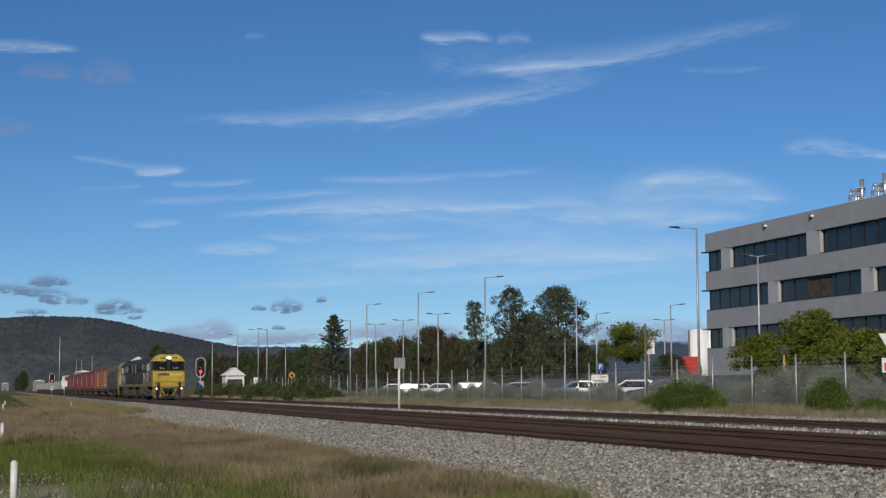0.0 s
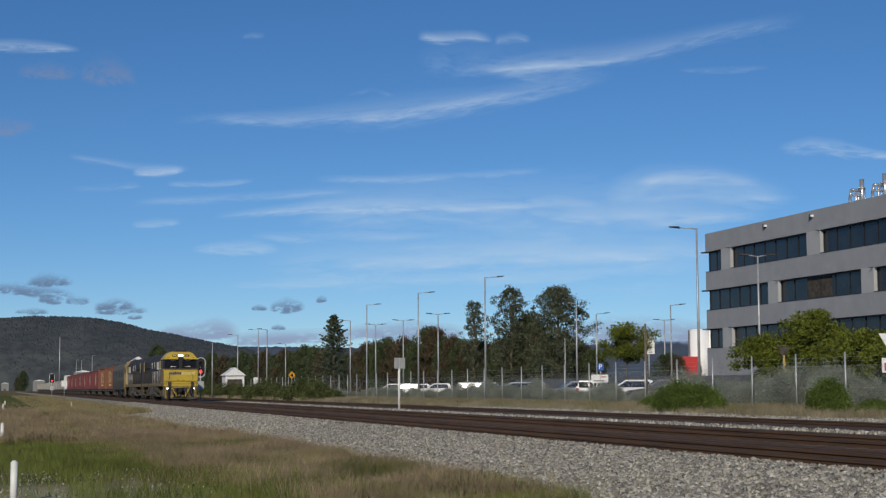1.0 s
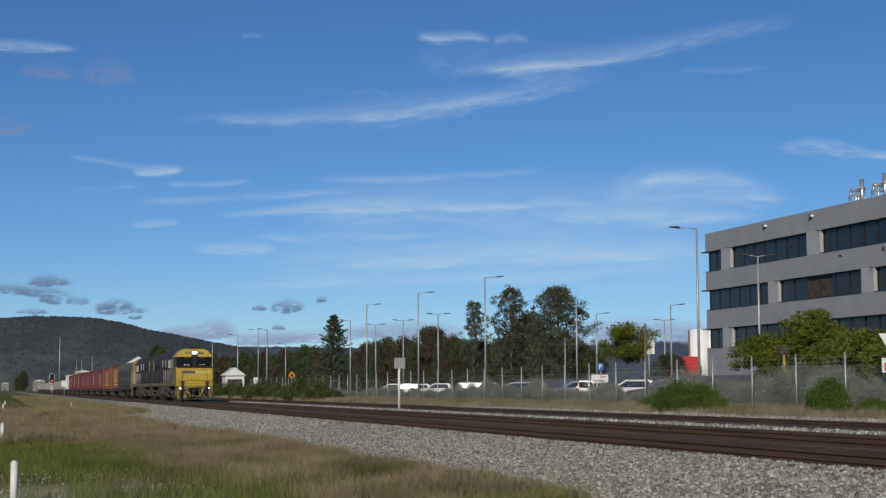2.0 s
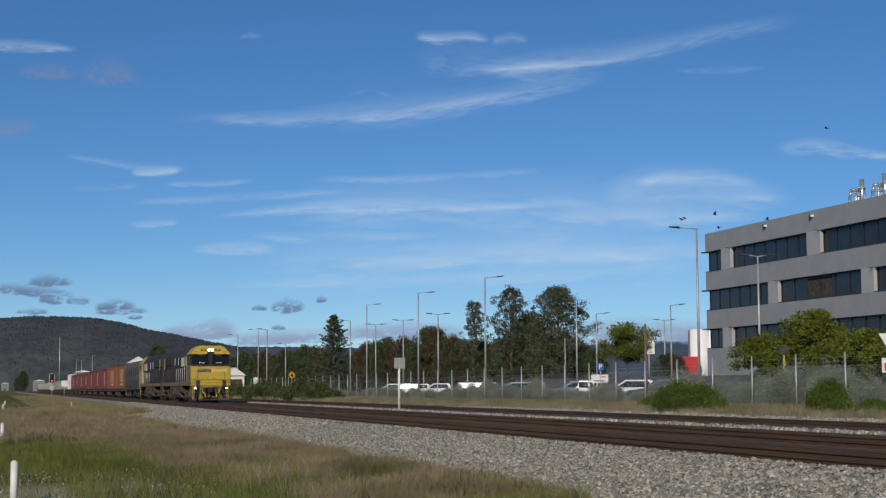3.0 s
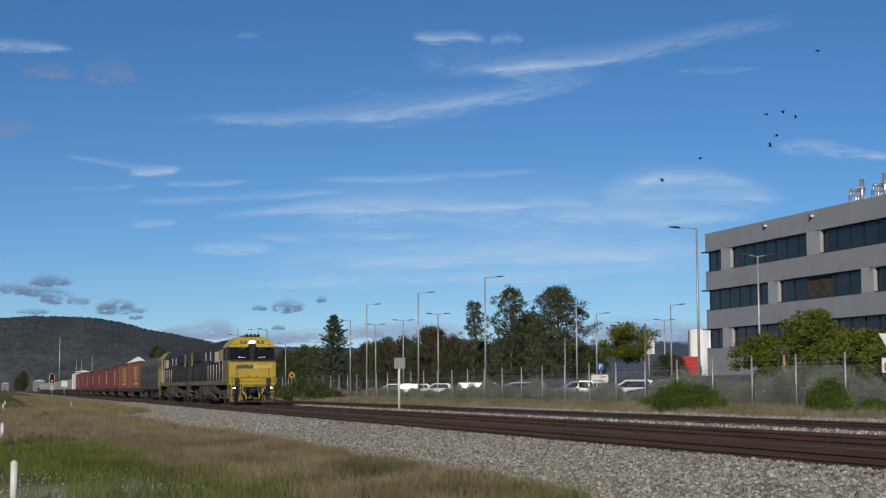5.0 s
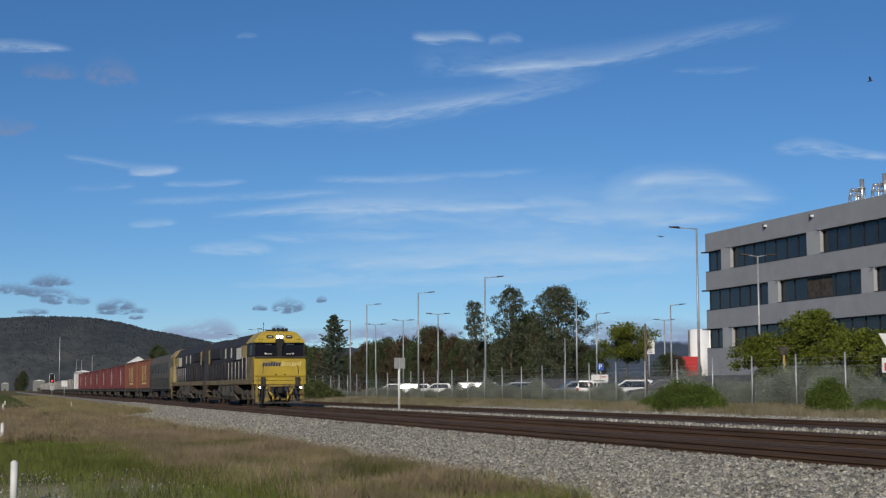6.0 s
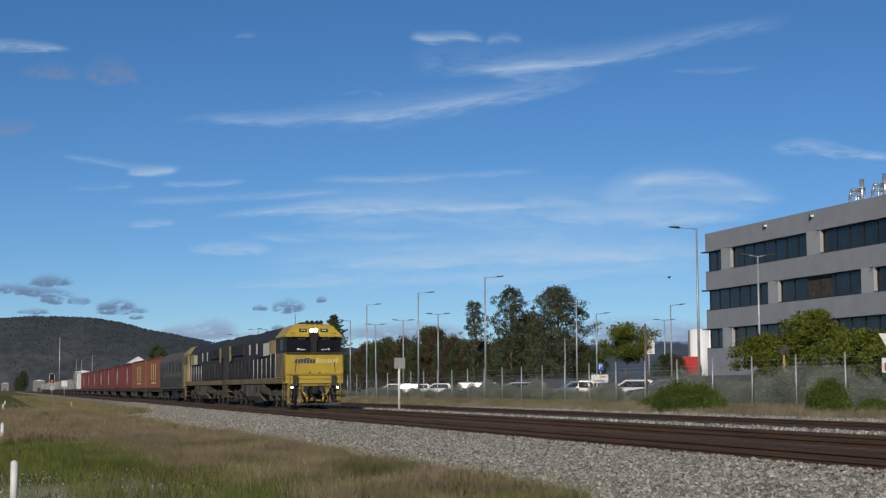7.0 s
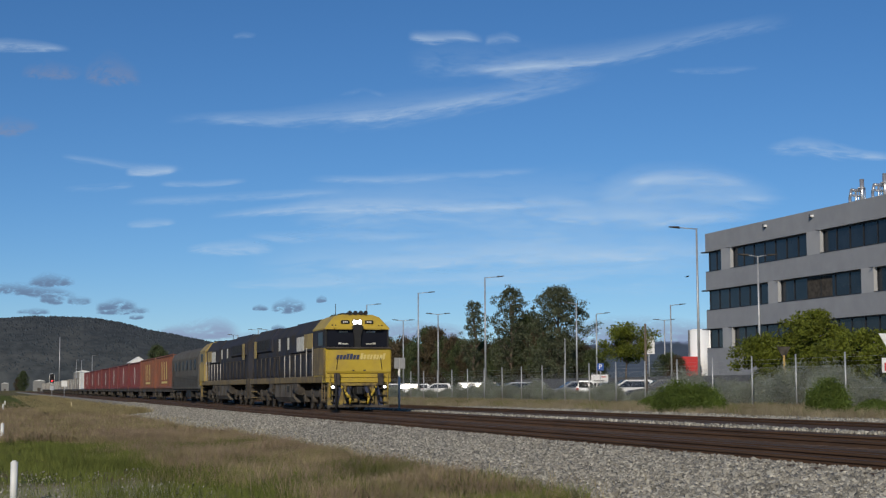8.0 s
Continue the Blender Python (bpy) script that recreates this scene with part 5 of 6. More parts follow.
# ---- more lamps ----
twin = tagged(build_street_lamp(9.8, 0.7, True), "galvanised lamp post with two arms", "street lamp", "car park lamps")
put(twin, 84.0, 185.1, -10)
tall_twin = tagged(build_street_lamp(10.0, 0.62, True), "tall galvanised lamp post with two arms", "street lamp", "car park lamps")
put(tall_twin, 50.0, 94.6, -10)
for x, y in ((50.0, 174.6), (50.3, 192.1), (49.8, 205.2)):
    put(copy_thing(twin, Matrix()), x, y, -10)
single = tagged(build_street_lamp(9.8, 0.9), "galvanised lamp post with one arm", "street lamp", "car park lamps")
put(single, 57.7, 149.1, 164)
for x, y, turn in ((69.1, 150.6, -16), (68.4, 170.2, -16), (43.5, 193.1, 164), (38.0, 224.7, 200), (53.8, 296.4, 164), (37.2, 248.3, 164)):
    put(copy_thing(single, Matrix()), x, y, turn)


def build_pole(high, r, label, mat):
    p = empty("utility_pole")
    part("pole", tubed((0, 0, 0), (0, 0, high), r, r * 0.7, seg=8), mat, p)
    part("cap", tubed((0, 0, high), (0, 0, high + 0.03), r * 0.7, r * 0.4, seg=8), mat, p)
    return tagged(p, label, "pole")


put(build_pole(21.0, 0.2, "plain tall grey mast beside the railway", STEEL), 22.0, 600.3)
put(build_pole(4.7, 0.10, "slim weathered dark pole behind the fence", BARK), 36.0, 82.0)
put(build_pole(6.0, 0.07, "plain slim grey pole", STEEL), 55.3, 146.2)
put(build_pole(6.0, 0.07, "plain slim grey pole", STEEL), 22.0, 165.1)
for x, y in ((21.9, 465.1), (23.4, 465.9), (22.9, 402.6)):
    put(copy_thing(single, Matrix()), x, y, 10)


# ---- cars ----
PAINT_WHITE = surface("white_car_paint", (0.78, 0.78, 0.78), (0.74, 0.74, 0.74), 2, 0.25, bump=0)
PAINT_DARK = surface("dark_car_paint", (0.06, 0.065, 0.075), None, 2, 0.25, bump=0)
PAINT_SILVER = surface("silver_car_paint", (0.45, 0.46, 0.48), None, 2, 0.3, 0.4, bump=0)
CAR_GLASS = surface("car_glass", (0.02, 0.025, 0.03), None, 1, 0.16, bump=0, spec=0.9)
TAIL = surface("tail_light", (0.4, 0.02, 0.02), None, 2, 0.3, bump=0)


def build_car(paint, label, boxy=False):
    """A hatchback or wagon: nose towards +y, tail towards -y."""
    car = empty("parked_car")
    body = bmesh.new()
    prism(body, [(-2.15, 0.35), (-2.2, 0.75), (-2.1, 1.0), (0.9, 0.98), (2.0, 0.82), (2.15, 0.6), (2.15, 0.3), (1.75, 0.25), (-1.9, 0.25)], -0.86, 0.86, axis="x")
    bmesh.ops.bevel(body, geom=list(body.edges), offset=0.05, segments=2, affect="EDGES")
    part("body", body, paint, car)
    cab = bmesh.new()
    back = -2.02 if boxy else -1.85
    prism(cab, [(back, 0.99), (back + 0.14, 1.48), (back + 0.35, 1.56), (0.0, 1.54), (0.85, 0.99)], -0.76, 0.76, axis="x")
    for v in cab.verts:
        if v.co.z > 1.3:
            v.co.x *= 0.84
    bmesh.ops.bevel(cab, geom=list(cab.edges), offset=0.03, segments=2, affect="EDGES")
    part("cabin", cab, paint, car)
    rear = bmesh.new()
    n = math.tan(SUN_UP / 2)
    cols = []
    for k in range(9):
        u = k / 4 - 1
        cols.append([rear.verts.new((u * 0.64, back - 0.05 + (z - 1.02) * n + 0.03 * u * u, z)) for z in (1.04, 1.24, 1.45)])
    for a, b in zip(cols, cols[1:]):
        for i in range(2):
            rear.faces.new((a[i], b[i], b[i + 1], a[i + 1]))
    bmesh.ops.solidify(rear, geom=rear.faces[:], thickness=-0.015)
    bmesh.ops.recalc_face_normals(rear, faces=rear.faces[:])
    part("rear_window", rear, CAR_GLASS, car)
    front = bmesh.new()
    prism(front, [(0.06, 1.50), (0.84, 1.02), (0.88, 1.04), (0.09, 1.52)], -0.62, 0.62, axis="x")
    part("windscreen", front, CAR_GLASS, car)
    for s in (-1, 1):
        side = bmesh.new()
        prism(side, [(back + 0.3, 1.04), (back + 0.42, 1.44), (-0.05, 1.46), (0.6, 1.04)], s * 0.735, s * 0.765, axis="x")
        for q in side.verts:
            if q.co.z > 1.3:
                q.co.x *= 0.87
        part("side_window", side, CAR_GLASS, car)
        part("tail_light", boxed(s * 0.72 - 0.1, s * 0.72 + 0.1, -2.2, -2.08, 0.78, 1.0, 0.02), TAIL, car)
        part("mirror", boxed(s * 0.92 - 0.09, s * 0.92 + 0.09, 0.5, 0.62, 1.0, 1.13, 0.02), paint, car)
        for y in (-1.3, 1.35):
            wheel = part("wheel", tubed((s * 0.70, y, 0.31), (s * 0.88, y, 0.31), 0.31, seg=18), BLACK, car)
            part("rim", tubed((s * 0.88, y, 0.31), (s * 0.895, y, 0.31), 0.2, seg=12), STEEL, wheel)
    return tagged(car, label, "car", "parked cars")


w_car = build_car(PAINT_WHITE, "white parked hatchback behind the fence")
d_car = build_car(PAINT_DARK, "dark parked hatchback behind the fence")
s_car = build_car(PAINT_SILVER, "silver parked car behind the fence")
wb_car = build_car(PAINT_WHITE, "white parked van-like wagon behind the fence", True)
put(w_car, 43.0, 170.3, 62)
put(d_car, 41.0, 91.5, 70)
put(s_car, 44.0, 130.0, 78)
put(wb_car, 41.0, 97.1, 75)
CARS = [(w_car, 44.0, 167.7, 68), (w_car, 45.0, 158.9, 75), (w_car, 42.0, 137.0, -22.8), (w_car, 42.0, 132.8, -23.1), (d_car, 43.0, 132.9, -23.3), (s_car, 46.0, 131.9, 78),
        (w_car, 42.0, 106.1, -25.1), (s_car, 45.0, 117.8, 80), (d_car, 45.0, 109.9, 80), (w_car, 44.0, 96.3, 75), (d_car, 49.0, 149.2, 80), (w_car, 49.0, 181.4, 75), (d_car, 45.0, 102.9, 75), (w_car, 47.0, 110.7, 75)]
for src, x, y, turn in CARS:
    put(copy_thing(src, Matrix()), x, y, turn)

# ---- far buildings ----
tank = empty("white_tank")
TX, TY = 95.0, 197.6
TANK = surface("tank_paint", (0.90, 0.90, 0.89), (0.86, 0.86, 0.85), 0.6, 0.5, bump=0)
part("shell", tubed((0, 0, 0), (0, 0, 8.9), 1.5, seg=32), TANK, tank)
part("dome", tubed((0, 0, 8.9), (0, 0, 9.15), 1.5, 1.0, seg=32), TANK, tank)
part("ladder", boxed(-1.62, -1.52, -0.25, 0.25, 0.5, 9.0), STEEL, tank)
put(tagged(tank, "tall white cylindrical storage tank", "storage tank"), TX, TY)
tank2 = copy_thing(tank, pose(97.6, 197.0, FAR_GROUND))
truck = empty("red_truck")
part("trailer", boxed(-1.25, 1.25, -4, 4, 1.2, 5.2, 0.08), REDPAINT, truck)
part("chassis", boxed(-1.0, 1.0, -4, 4, 0.8, 1.2), BLACK, truck)
for s in (-1, 1):
    for y in (-3.0, -1.8, 2.8):
        part("wheel", tubed((s * 0.95, y, 0.5), (s * 1.25, y, 0.5), 0.5, seg=16), BLACK, truck)
put(tagged(truck, "red box trailer behind the trees", "truck trailer"), 93.0, 197.6, -16)


def build_shed(x0, x1, y0, y1, high, rise, mat, label):
    s = empty("far_shed")
    part("wall", boxed(x0, x1, y0, y1, 0, high), mat, s)
    roof = bmesh.new()
    c = (x0 + x1) / 2
    prism(roof, [(x0 - 0.3, high), (x1 + 0.3, high), (c, high + rise)], y0 - 0.3, y1 + 0.3)
    part("roof", roof, WHITE, s, "white roof")
    part("door", boxed(c - 1.2, c + 1.2, y0 - 0.04, y0, 0, 2.6), GRIME, s)
    return tagged(s, label, "shed")


CREAM = surface("drab_wall", (0.24, 0.24, 0.23), (0.18, 0.18, 0.175), 1, 0.8)
put(build_shed(-3.5, 3.5, -5, 5, 10.9, 2.3, CREAM, "far drab shed with a white pitched roof"), 49.8, 584.6)
put(build_shed(-3.7, 3.7, -6, 6, 8.6, 0.9, CREAM, "far drab building with a white roof"), 35.0, 687.3)
put(build_shed(-4.5, 4.5, -6, 6, 8.0, 1.0, CREAM, "far long building with a white roof"), 30.0, 1239.5)
put(build_shed(-5, 5, -6, 6, 10.0, 1.2, CREAM, "far low building with a white roof"), 8.0, 2185.2)
put(build_shed(-1.5, 1.5, -2, 2, 3.2, 1.3, WHITE, "small white house among the trees"), 36.2, 246.5)
flag = build_board(5.9, 1.1, 1.7, WHITE, STEEL, "white banner sign on a pole beside the car park", "banner")
put(flag, 60.0, 135.9, -15)
yard_wall = tagged(part("yard_wall", boxed(58.0, 58.2, 96, 170, FAR_GROUND, FAR_GROUND + 2.0), surface("dark_grey_wall", (0.14, 0.145, 0.15), None, 1, 0.8)), "low dark grey wall behind the car park", "wall", kind="structure")
asphalt = tagged(part("car_park", boxed(38.5, 57.9, 34, 260, FAR_GROUND - 0.02, FAR_GROUND + 0.008), surface("asphalt", (0.06, 0.06, 0.062), (0.045, 0.045, 0.047), 8, 0.9)), "grey asphalt car park behind the fence", "car park", kind="structure")

# ---- birds ----
BIRD = surface("dark_plumage", (0.035, 0.035, 0.04), (0.025, 0.025, 0.028), 8, 0.8, bump=0)


def build_bird():
    """Body along +y, one wing on each side; the wings turn at the shoulders."""
    b = empty("bird")
    body = bmesh.new()
    tube(body, (0, -0.15, 0), (0, 0.02, 0), 0.02, 0.055, seg=8)
    tube(body, (0, 0.02, 0), (0, 0.14, 0.01), 0.055, 0.03, seg=8)
    tube(body, (0, 0.14, 0.01), (0, 0.19, 0.02), 0.032, 0.01, seg=8)
    prism(body, [(-0.02, -0.004), (0.02, -0.004), (0.05, 0.004), (-0.05, 0.004)], -0.27, -0.13)
    part("body", body, BIRD, b)
    for s in (-1, 1):
        w = bmesh.new()
        out = [(0.0, 0.08), (0.16, 0.12), (0.36, 0.0), (0.34, -0.05), (0.14, -0.07), (0.0, -0.07)]
        lo = [w.verts.new((s * x, y, -0.006)) for x, y in out]
        hi = [w.verts.new((s * x, y, 0.006)) for x, y in out]
        w.faces.new(lo)
        w.faces.new(hi[::-1])
        for i in range(6):
            w.faces.new((lo[i], hi[i], hi[(i + 1) % 6], lo[(i + 1) % 6]))
        bmesh.ops.recalc_face_normals(w, faces=w.faces[:])
        part("wing", w, BIRD, b)
    for limb in b.children:
        limb.data.transform(Matrix.Scale(0.8, 4))
    return tagged(b, "small dark bird in flight", "bird", "flock of birds")


FLIGHTS = [
    [(0.0, 59.3, 74.3, 5.4), (1.2, 52.8, 79.0, 8.3), (2.4, 43.2, 84.6, 10.6), (3.0, 40.3, 86.0, 11.8), (3.3, 39.1, 86.6, 12.4), (3.6, 38.6, 86.8, 12.8), (4.0, 38.2, 87.0, 12.9), (4.3, 38.3, 86.9, 13.4), (4.5, 38.8, 86.7, 13.9), (4.7, 39.5, 86.4, 14.3), (5.2, 43.0, 84.7, 16.6), (5.8, 48.1, 81.9, 19.2), (6.0, 50.4, 80.5, 19.9), (6.5, 56.1, 76.7, 22.3), (8.0, 68.5, 65.8, 28.8)],
    [(0.0, 61.6, 76.2, 5.9), (1.2, 54.8, 81.3, 8.6), (2.4, 44.9, 87.1, 11.2), (3.0, 41.8, 88.7, 12.2), (3.3, 40.6, 89.2, 12.7), (3.6, 40.3, 89.3, 13.2), (4.0, 41.0, 89.0, 13.8), (4.3, 42.3, 88.4, 14.3), (4.5, 43.3, 87.9, 14.9), (4.7, 44.5, 87.3, 15.5), (5.3, 49.0, 84.9, 17.9), (6.0, 54.8, 81.2, 20.7), (8.0, 70.7, 67.9, 29.7)],
    [(0.0, 64.5, 77.7, 6.0), (1.2, 57.8, 82.8, 8.8), (2.4, 48.1, 88.8, 11.7), (3.0, 44.8, 90.5, 12.7), (3.3, 43.1, 91.3, 13.1), (3.6, 42.2, 91.8, 13.6), (4.0, 42.7, 91.5, 14.2), (4.3, 44.0, 90.9, 14.9), (4.5, 45.0, 90.4, 15.7), (4.7, 46.3, 89.8, 16.5), (5.3, 50.8, 87.3, 19.1), (6.0, 57.1, 83.3, 22.0), (8.0, 72.8, 70.0, 30.5)],
    [(0.0, 68.6, 78.2, 5.7), (1.2, 61.8, 83.7, 8.4), (2.4, 52.7, 89.6, 11.3), (3.0, 49.2, 91.6, 12.6), (3.3, 47.3, 92.6, 13.3), (3.6, 45.7, 93.4, 14.4), (4.0, 44.8, 93.8, 15.3), (4.3, 46.0, 93.3, 16.6), (4.5, 46.9, 92.8, 17.5), (4.7, 48.0, 92.3, 18.4), (5.3, 53.0, 89.5, 21.5), (6.0, 59.4, 85.4, 24.8), (8.0, 76.1, 70.9, 34.6)],
    [(0.0, 69.0, 81.7, 5.5), (1.2, 61.8, 87.3, 8.3), (2.4, 51.5, 93.8, 11.2), (3.0, 47.7, 95.8, 12.5), (3.3, 45.8, 96.7, 13.1), (3.6, 44.5, 97.3, 13.7), (4.0, 45.7, 96.8, 15.8), (4.3, 47.7, 95.8, 16.5), (4.5, 49.1, 95.1, 17.9), (4.7, 50.4, 94.4, 18.6), (5.3, 54.8, 91.9, 21.7), (6.0, 61.4, 87.6, 25.1), (8.0, 78.3, 72.9, 35.6)],
    [(0.0, 76.2, 79.3, 21.9), (1.2, 68.8, 85.8, 21.2), (2.4, 60.2, 92.1, 20.1), (3.0, 55.7, 94.8, 19.6), (3.3, 53.4, 96.2, 19.2), (3.6, 50.9, 97.5, 18.8), (4.0, 48.1, 98.9, 18.3), (4.3, 46.5, 99.7, 17.8), (4.5, 45.7, 100.1, 17.3), (4.7, 45.2, 100.3, 16.8), (5.3, 45.8, 100.0, 15.4), (6.0, 45.3, 100.2, 12.2), (6.5, 44.8, 100.5, 10.8), (7.0, 45.8, 100.0, 9.3), (8.0, 47.0, 99.5, 9.3)],
    [(0.0, 78.3, 81.5, 8.9), (2.4, 65.4, 92.1, 13.4), (3.0, 61.7, 94.7, 15.0), (3.6, 57.6, 97.2, 16.7), (4.0, 55.2, 98.6, 17.7), (4.3, 53.7, 99.4, 18.7), (4.5, 53.2, 99.7, 19.5), (4.7, 53.0, 99.8, 20.1), (5.3, 55.1, 98.6, 23.0), (6.0, 62.0, 94.5, 27.5), (8.0, 81.6, 78.2, 37.8)],
    [(0.0, 82.8, 81.2, 11.2), (2.4, 71.5, 91.4, 15.1), (3.0, 67.2, 94.5, 16.8), (3.6, 63.1, 97.3, 18.5), (4.0, 60.4, 99.0, 19.8), (4.3, 58.3, 100.3, 21.8), (4.5, 57.6, 100.7, 23.0), (4.7, 57.5, 100.7, 24.4), (5.3, 60.3, 99.1, 28.5), (6.0, 66.4, 95.1, 33.0), (8.0, 86.1, 77.7, 41.9)],
]
BIRDS = []
bird_0 = build_bird()
for k, rows in enumerate(FLIGHTS):
    BIRDS.append((bird_0 if k == 0 else copy_thing(bird_0, Matrix()), rows))


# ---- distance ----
# The blue haze of distance is put into these hills' base colours.
HAZED_FOREST = surface("hazed_forest", (0.066, 0.078, 0.084), (0.030, 0.037, 0.043), 0.06, 0.95, grime=(0.105, 0.11, 0.105), grime_scale=0.012, amount=0.42, bump=1.0, bump_scale=0.05)
HAZED_RANGE = surface("hazed_range", (0.06, 0.08, 0.115), (0.045, 0.065, 0.095), 0.01, 1.0, bump=0.6, bump_scale=0.02)


def build_ridge(name, far, bearings, heights, material, label, rough, seed, depth=500):
    """A long hill seen across the plain: heights in metres over the bearings (degrees off the track's line)."""
    bm = bmesh.new()
    n, rows = 420, 10
    b0, b1 = bearings[0], bearings[-1]
    grid = []
    for j in range(rows + 1):
        row = []
        for i in range(n + 1):
            b = b0 + (b1 - b0) * i / n
            h = float(np.interp(b, bearings, heights))
            t = j / rows
            d = far + depth * t
            z = h * math.sin(t * math.pi / 2) ** 0.8
            z += rough * (noise.noise((b * 6, j * 0.9, seed)) + 0.9 * noise.noise((b * 22, j * 2.3, seed + 7)) + 0.6 * noise.noise((b * 60, j * 3.1, seed + 3))) * t ** 3
            row.append(bm.verts.new((d * math.sin(radians(b)), d * math.cos(radians(b)), z - (3 if j == 0 else 0))))
        grid.append(row)
    for j in range(rows):
        for i in range(n):
            bm.faces.new((grid[j][i], grid[j][i + 1], grid[j + 1][i + 1], grid[j + 1][i])).smooth = True
    return tagged(part(name, bm, material), label, "hill", kind="structure")


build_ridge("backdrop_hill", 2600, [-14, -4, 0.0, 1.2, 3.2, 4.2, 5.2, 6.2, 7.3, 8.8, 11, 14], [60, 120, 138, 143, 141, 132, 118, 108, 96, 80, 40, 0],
            HAZED_FOREST, "dark forested hill far beyond the plain", 5.0, 1)


def build_hill_trees(n, seed, bearings, heights, far=2600, depth=500):
    """The wood on the hill: a crown of uneven faces for each tree, thicker along the crest."""
    rng = np.random.default_rng(seed)
    b = bearings[0] + (bearings[-1] - bearings[0]) * rng.random(n)
    t = 1 - 0.9 * rng.random(n) ** 1.7
    h = np.interp(b, bearings, heights) * np.sin(t * np.pi / 2) ** 0.8
    d = far + depth * t
    base = np.stack([d * np.sin(np.radians(b)), d * np.cos(np.radians(b)), h - 4.0], 1)
    octa = np.array([(1, 0, 0), (0, 1, 0), (-1, 0, 0), (0, -1, 0), (0, 0, 1.2), (0, 0, -0.7)], float)
    tris = np.array([(0, 1, 4), (1, 2, 4), (2, 3, 4), (3, 0, 4), (1, 0, 5), (2, 1, 5), (3, 2, 5), (0, 3, 5)])
    size = 1.8 + 3.4 * rng.random((n, 1, 1)) ** 2
    v = octa[None] * (0.6 + 0.8 * rng.random((n, 6, 3))) * size + base[:, None, :]
    f = (tris[None] + 6 * np.arange(n)[:, None, None]).reshape(-1, 3)
    wood = from_arrays("hill_wood", v.reshape(-1, 3), f, HAZED_WOOD)
    wood.data.polygons.foreach_set("use_smooth", np.ones(len(f), dtype=bool))
    return tagged(wood, "dark wood covering the far hill", "woodland", kind="stuff")


# The wood's base colour is lightened and blued to carry the distance haze.
HAZED_WOOD = surface("hazed_wood", (0.072, 0.086, 0.097), (0.058, 0.070, 0.080), 0.1, 1.0, vary=0.18, islands=True, bump=0, spec=0.1)
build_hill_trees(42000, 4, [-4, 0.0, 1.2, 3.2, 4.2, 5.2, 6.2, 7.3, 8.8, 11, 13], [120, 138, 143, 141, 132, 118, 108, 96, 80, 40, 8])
build_ridge("backdrop_range", 4200, [-10, 2, 8, 14, 20, 24, 30, 44], [80, 90, 125, 118, 122, 132, 136, 100], HAZED_RANGE, "hazy blue range of far hills", 3.0, 2, 300)

# ---- clouds ----
WISP_CLOUD = cloud_surface("wispy_cloud", (0.60, 0.75, 0.92), 0.40, (0.32, 2.0, 1.0), soft=(0.26, 0.74), base=0.5)
THREAD_CLOUD = cloud_surface("bright_cloud", (0.62, 0.76, 0.92), 0.62, (0.35, 2.0, 1.0), soft=(0.26, 0.72), base=0.45)
VEIL_CLOUD = cloud_surface("veil_cloud", (0.60, 0.76, 0.92), 0.44, (0.25, 1.3, 1.0), soft=(0.2, 0.75), base=0.6)
SCANT_CLOUD = cloud_surface("scant_cloud", (0.60, 0.75, 0.92), 0.2, (0.5, 2.0, 1.0), soft=(0.3, 0.75), base=0.5)
DARK_CLOUD = cloud_surface("low_cloud", (0.13, 0.195, 0.32), 0.9, (1.6, 3.4, 1.0), 1.0, (0.34, 0.56), 0.16)
BANK_CLOUD = cloud_surface("cloud_bank", (0.25, 0.31, 0.47), 0.9, (0.8, 1.8, 1.0), 1.0, (0.24, 0.55), 0.16)
FAINT_CLOUD = cloud_surface("faint_cloud", (0.24, 0.26, 0.36), 0.5, (1.0, 1.6, 1.0), 1.0, (0.3, 0.7))
CLOUDS = []
CLOUD_FAR = 4400.0


def cloud(course, material, drift, label):
    """A veil of cloud along a course of (bearing, height, thickness) in degrees; it drifts by so many degrees a second."""
    bear = sum(c[0] for c in course) / len(course)
    up = sum(c[1] for c in course) / len(course)
    nu, nv = 48, 6
    t = np.linspace(0, 1, nu + 1)
    knots = np.array([c[0] for c in course])
    knots = (knots - knots[0]) / (knots[-1] - knots[0])
    def eased(values):
        k = np.interp(np.linspace(-0.15, 1.15, 3 * nu), knots, values)
        k = np.convolve(k, np.ones(13) / 13, "same")
        return np.interp(t, np.linspace(-0.15, 1.15, 3 * nu), k)
    b, e, w = (eased([c[k] for c in course]) for k in range(3))
    bm = bmesh.new()
    rim, span = bm.loops.layers.uv.new("rim"), bm.loops.layers.uv.new("span")
    shift = 7.3 * len(CLOUDS)
    grid = []
    for j in range(nv + 1):
        v = 2 * j / nv - 1
        grid.append([bm.verts.new((CLOUD_FAR * math.tan(radians((b[i] - bear) * math.cos(radians(up)))), 30 * math.sin(6 * t[i] + v),
                                   CLOUD_FAR * math.tan(radians(e[i] - up + 0.95 * w[i] * v)))) for i in range(nu + 1)])
    for j in range(nv):
        for i in range(nu):
            f = bm.faces.new((grid[j][i], grid[j][i + 1], grid[j + 1][i + 1], grid[j + 1][i]))
            f.smooth = True
            for lp, (p, q) in zip(f.loops, ((i, j), (i + 1, j), (i + 1, j + 1), (i, j + 1))):
                lp[rim].uv = (p / nu, q / nv)
                lp[span].uv = (b[p] + shift, 1.9 * w[p] * (q / nv - 0.5) + shift)
    ob = tagged(part("cloud", bm, material), label, "cloud", "clouds")
    ob.visible_shadow = False
    CLOUDS.append((ob, bear, up, drift, CLOUD_FAR))
    return ob


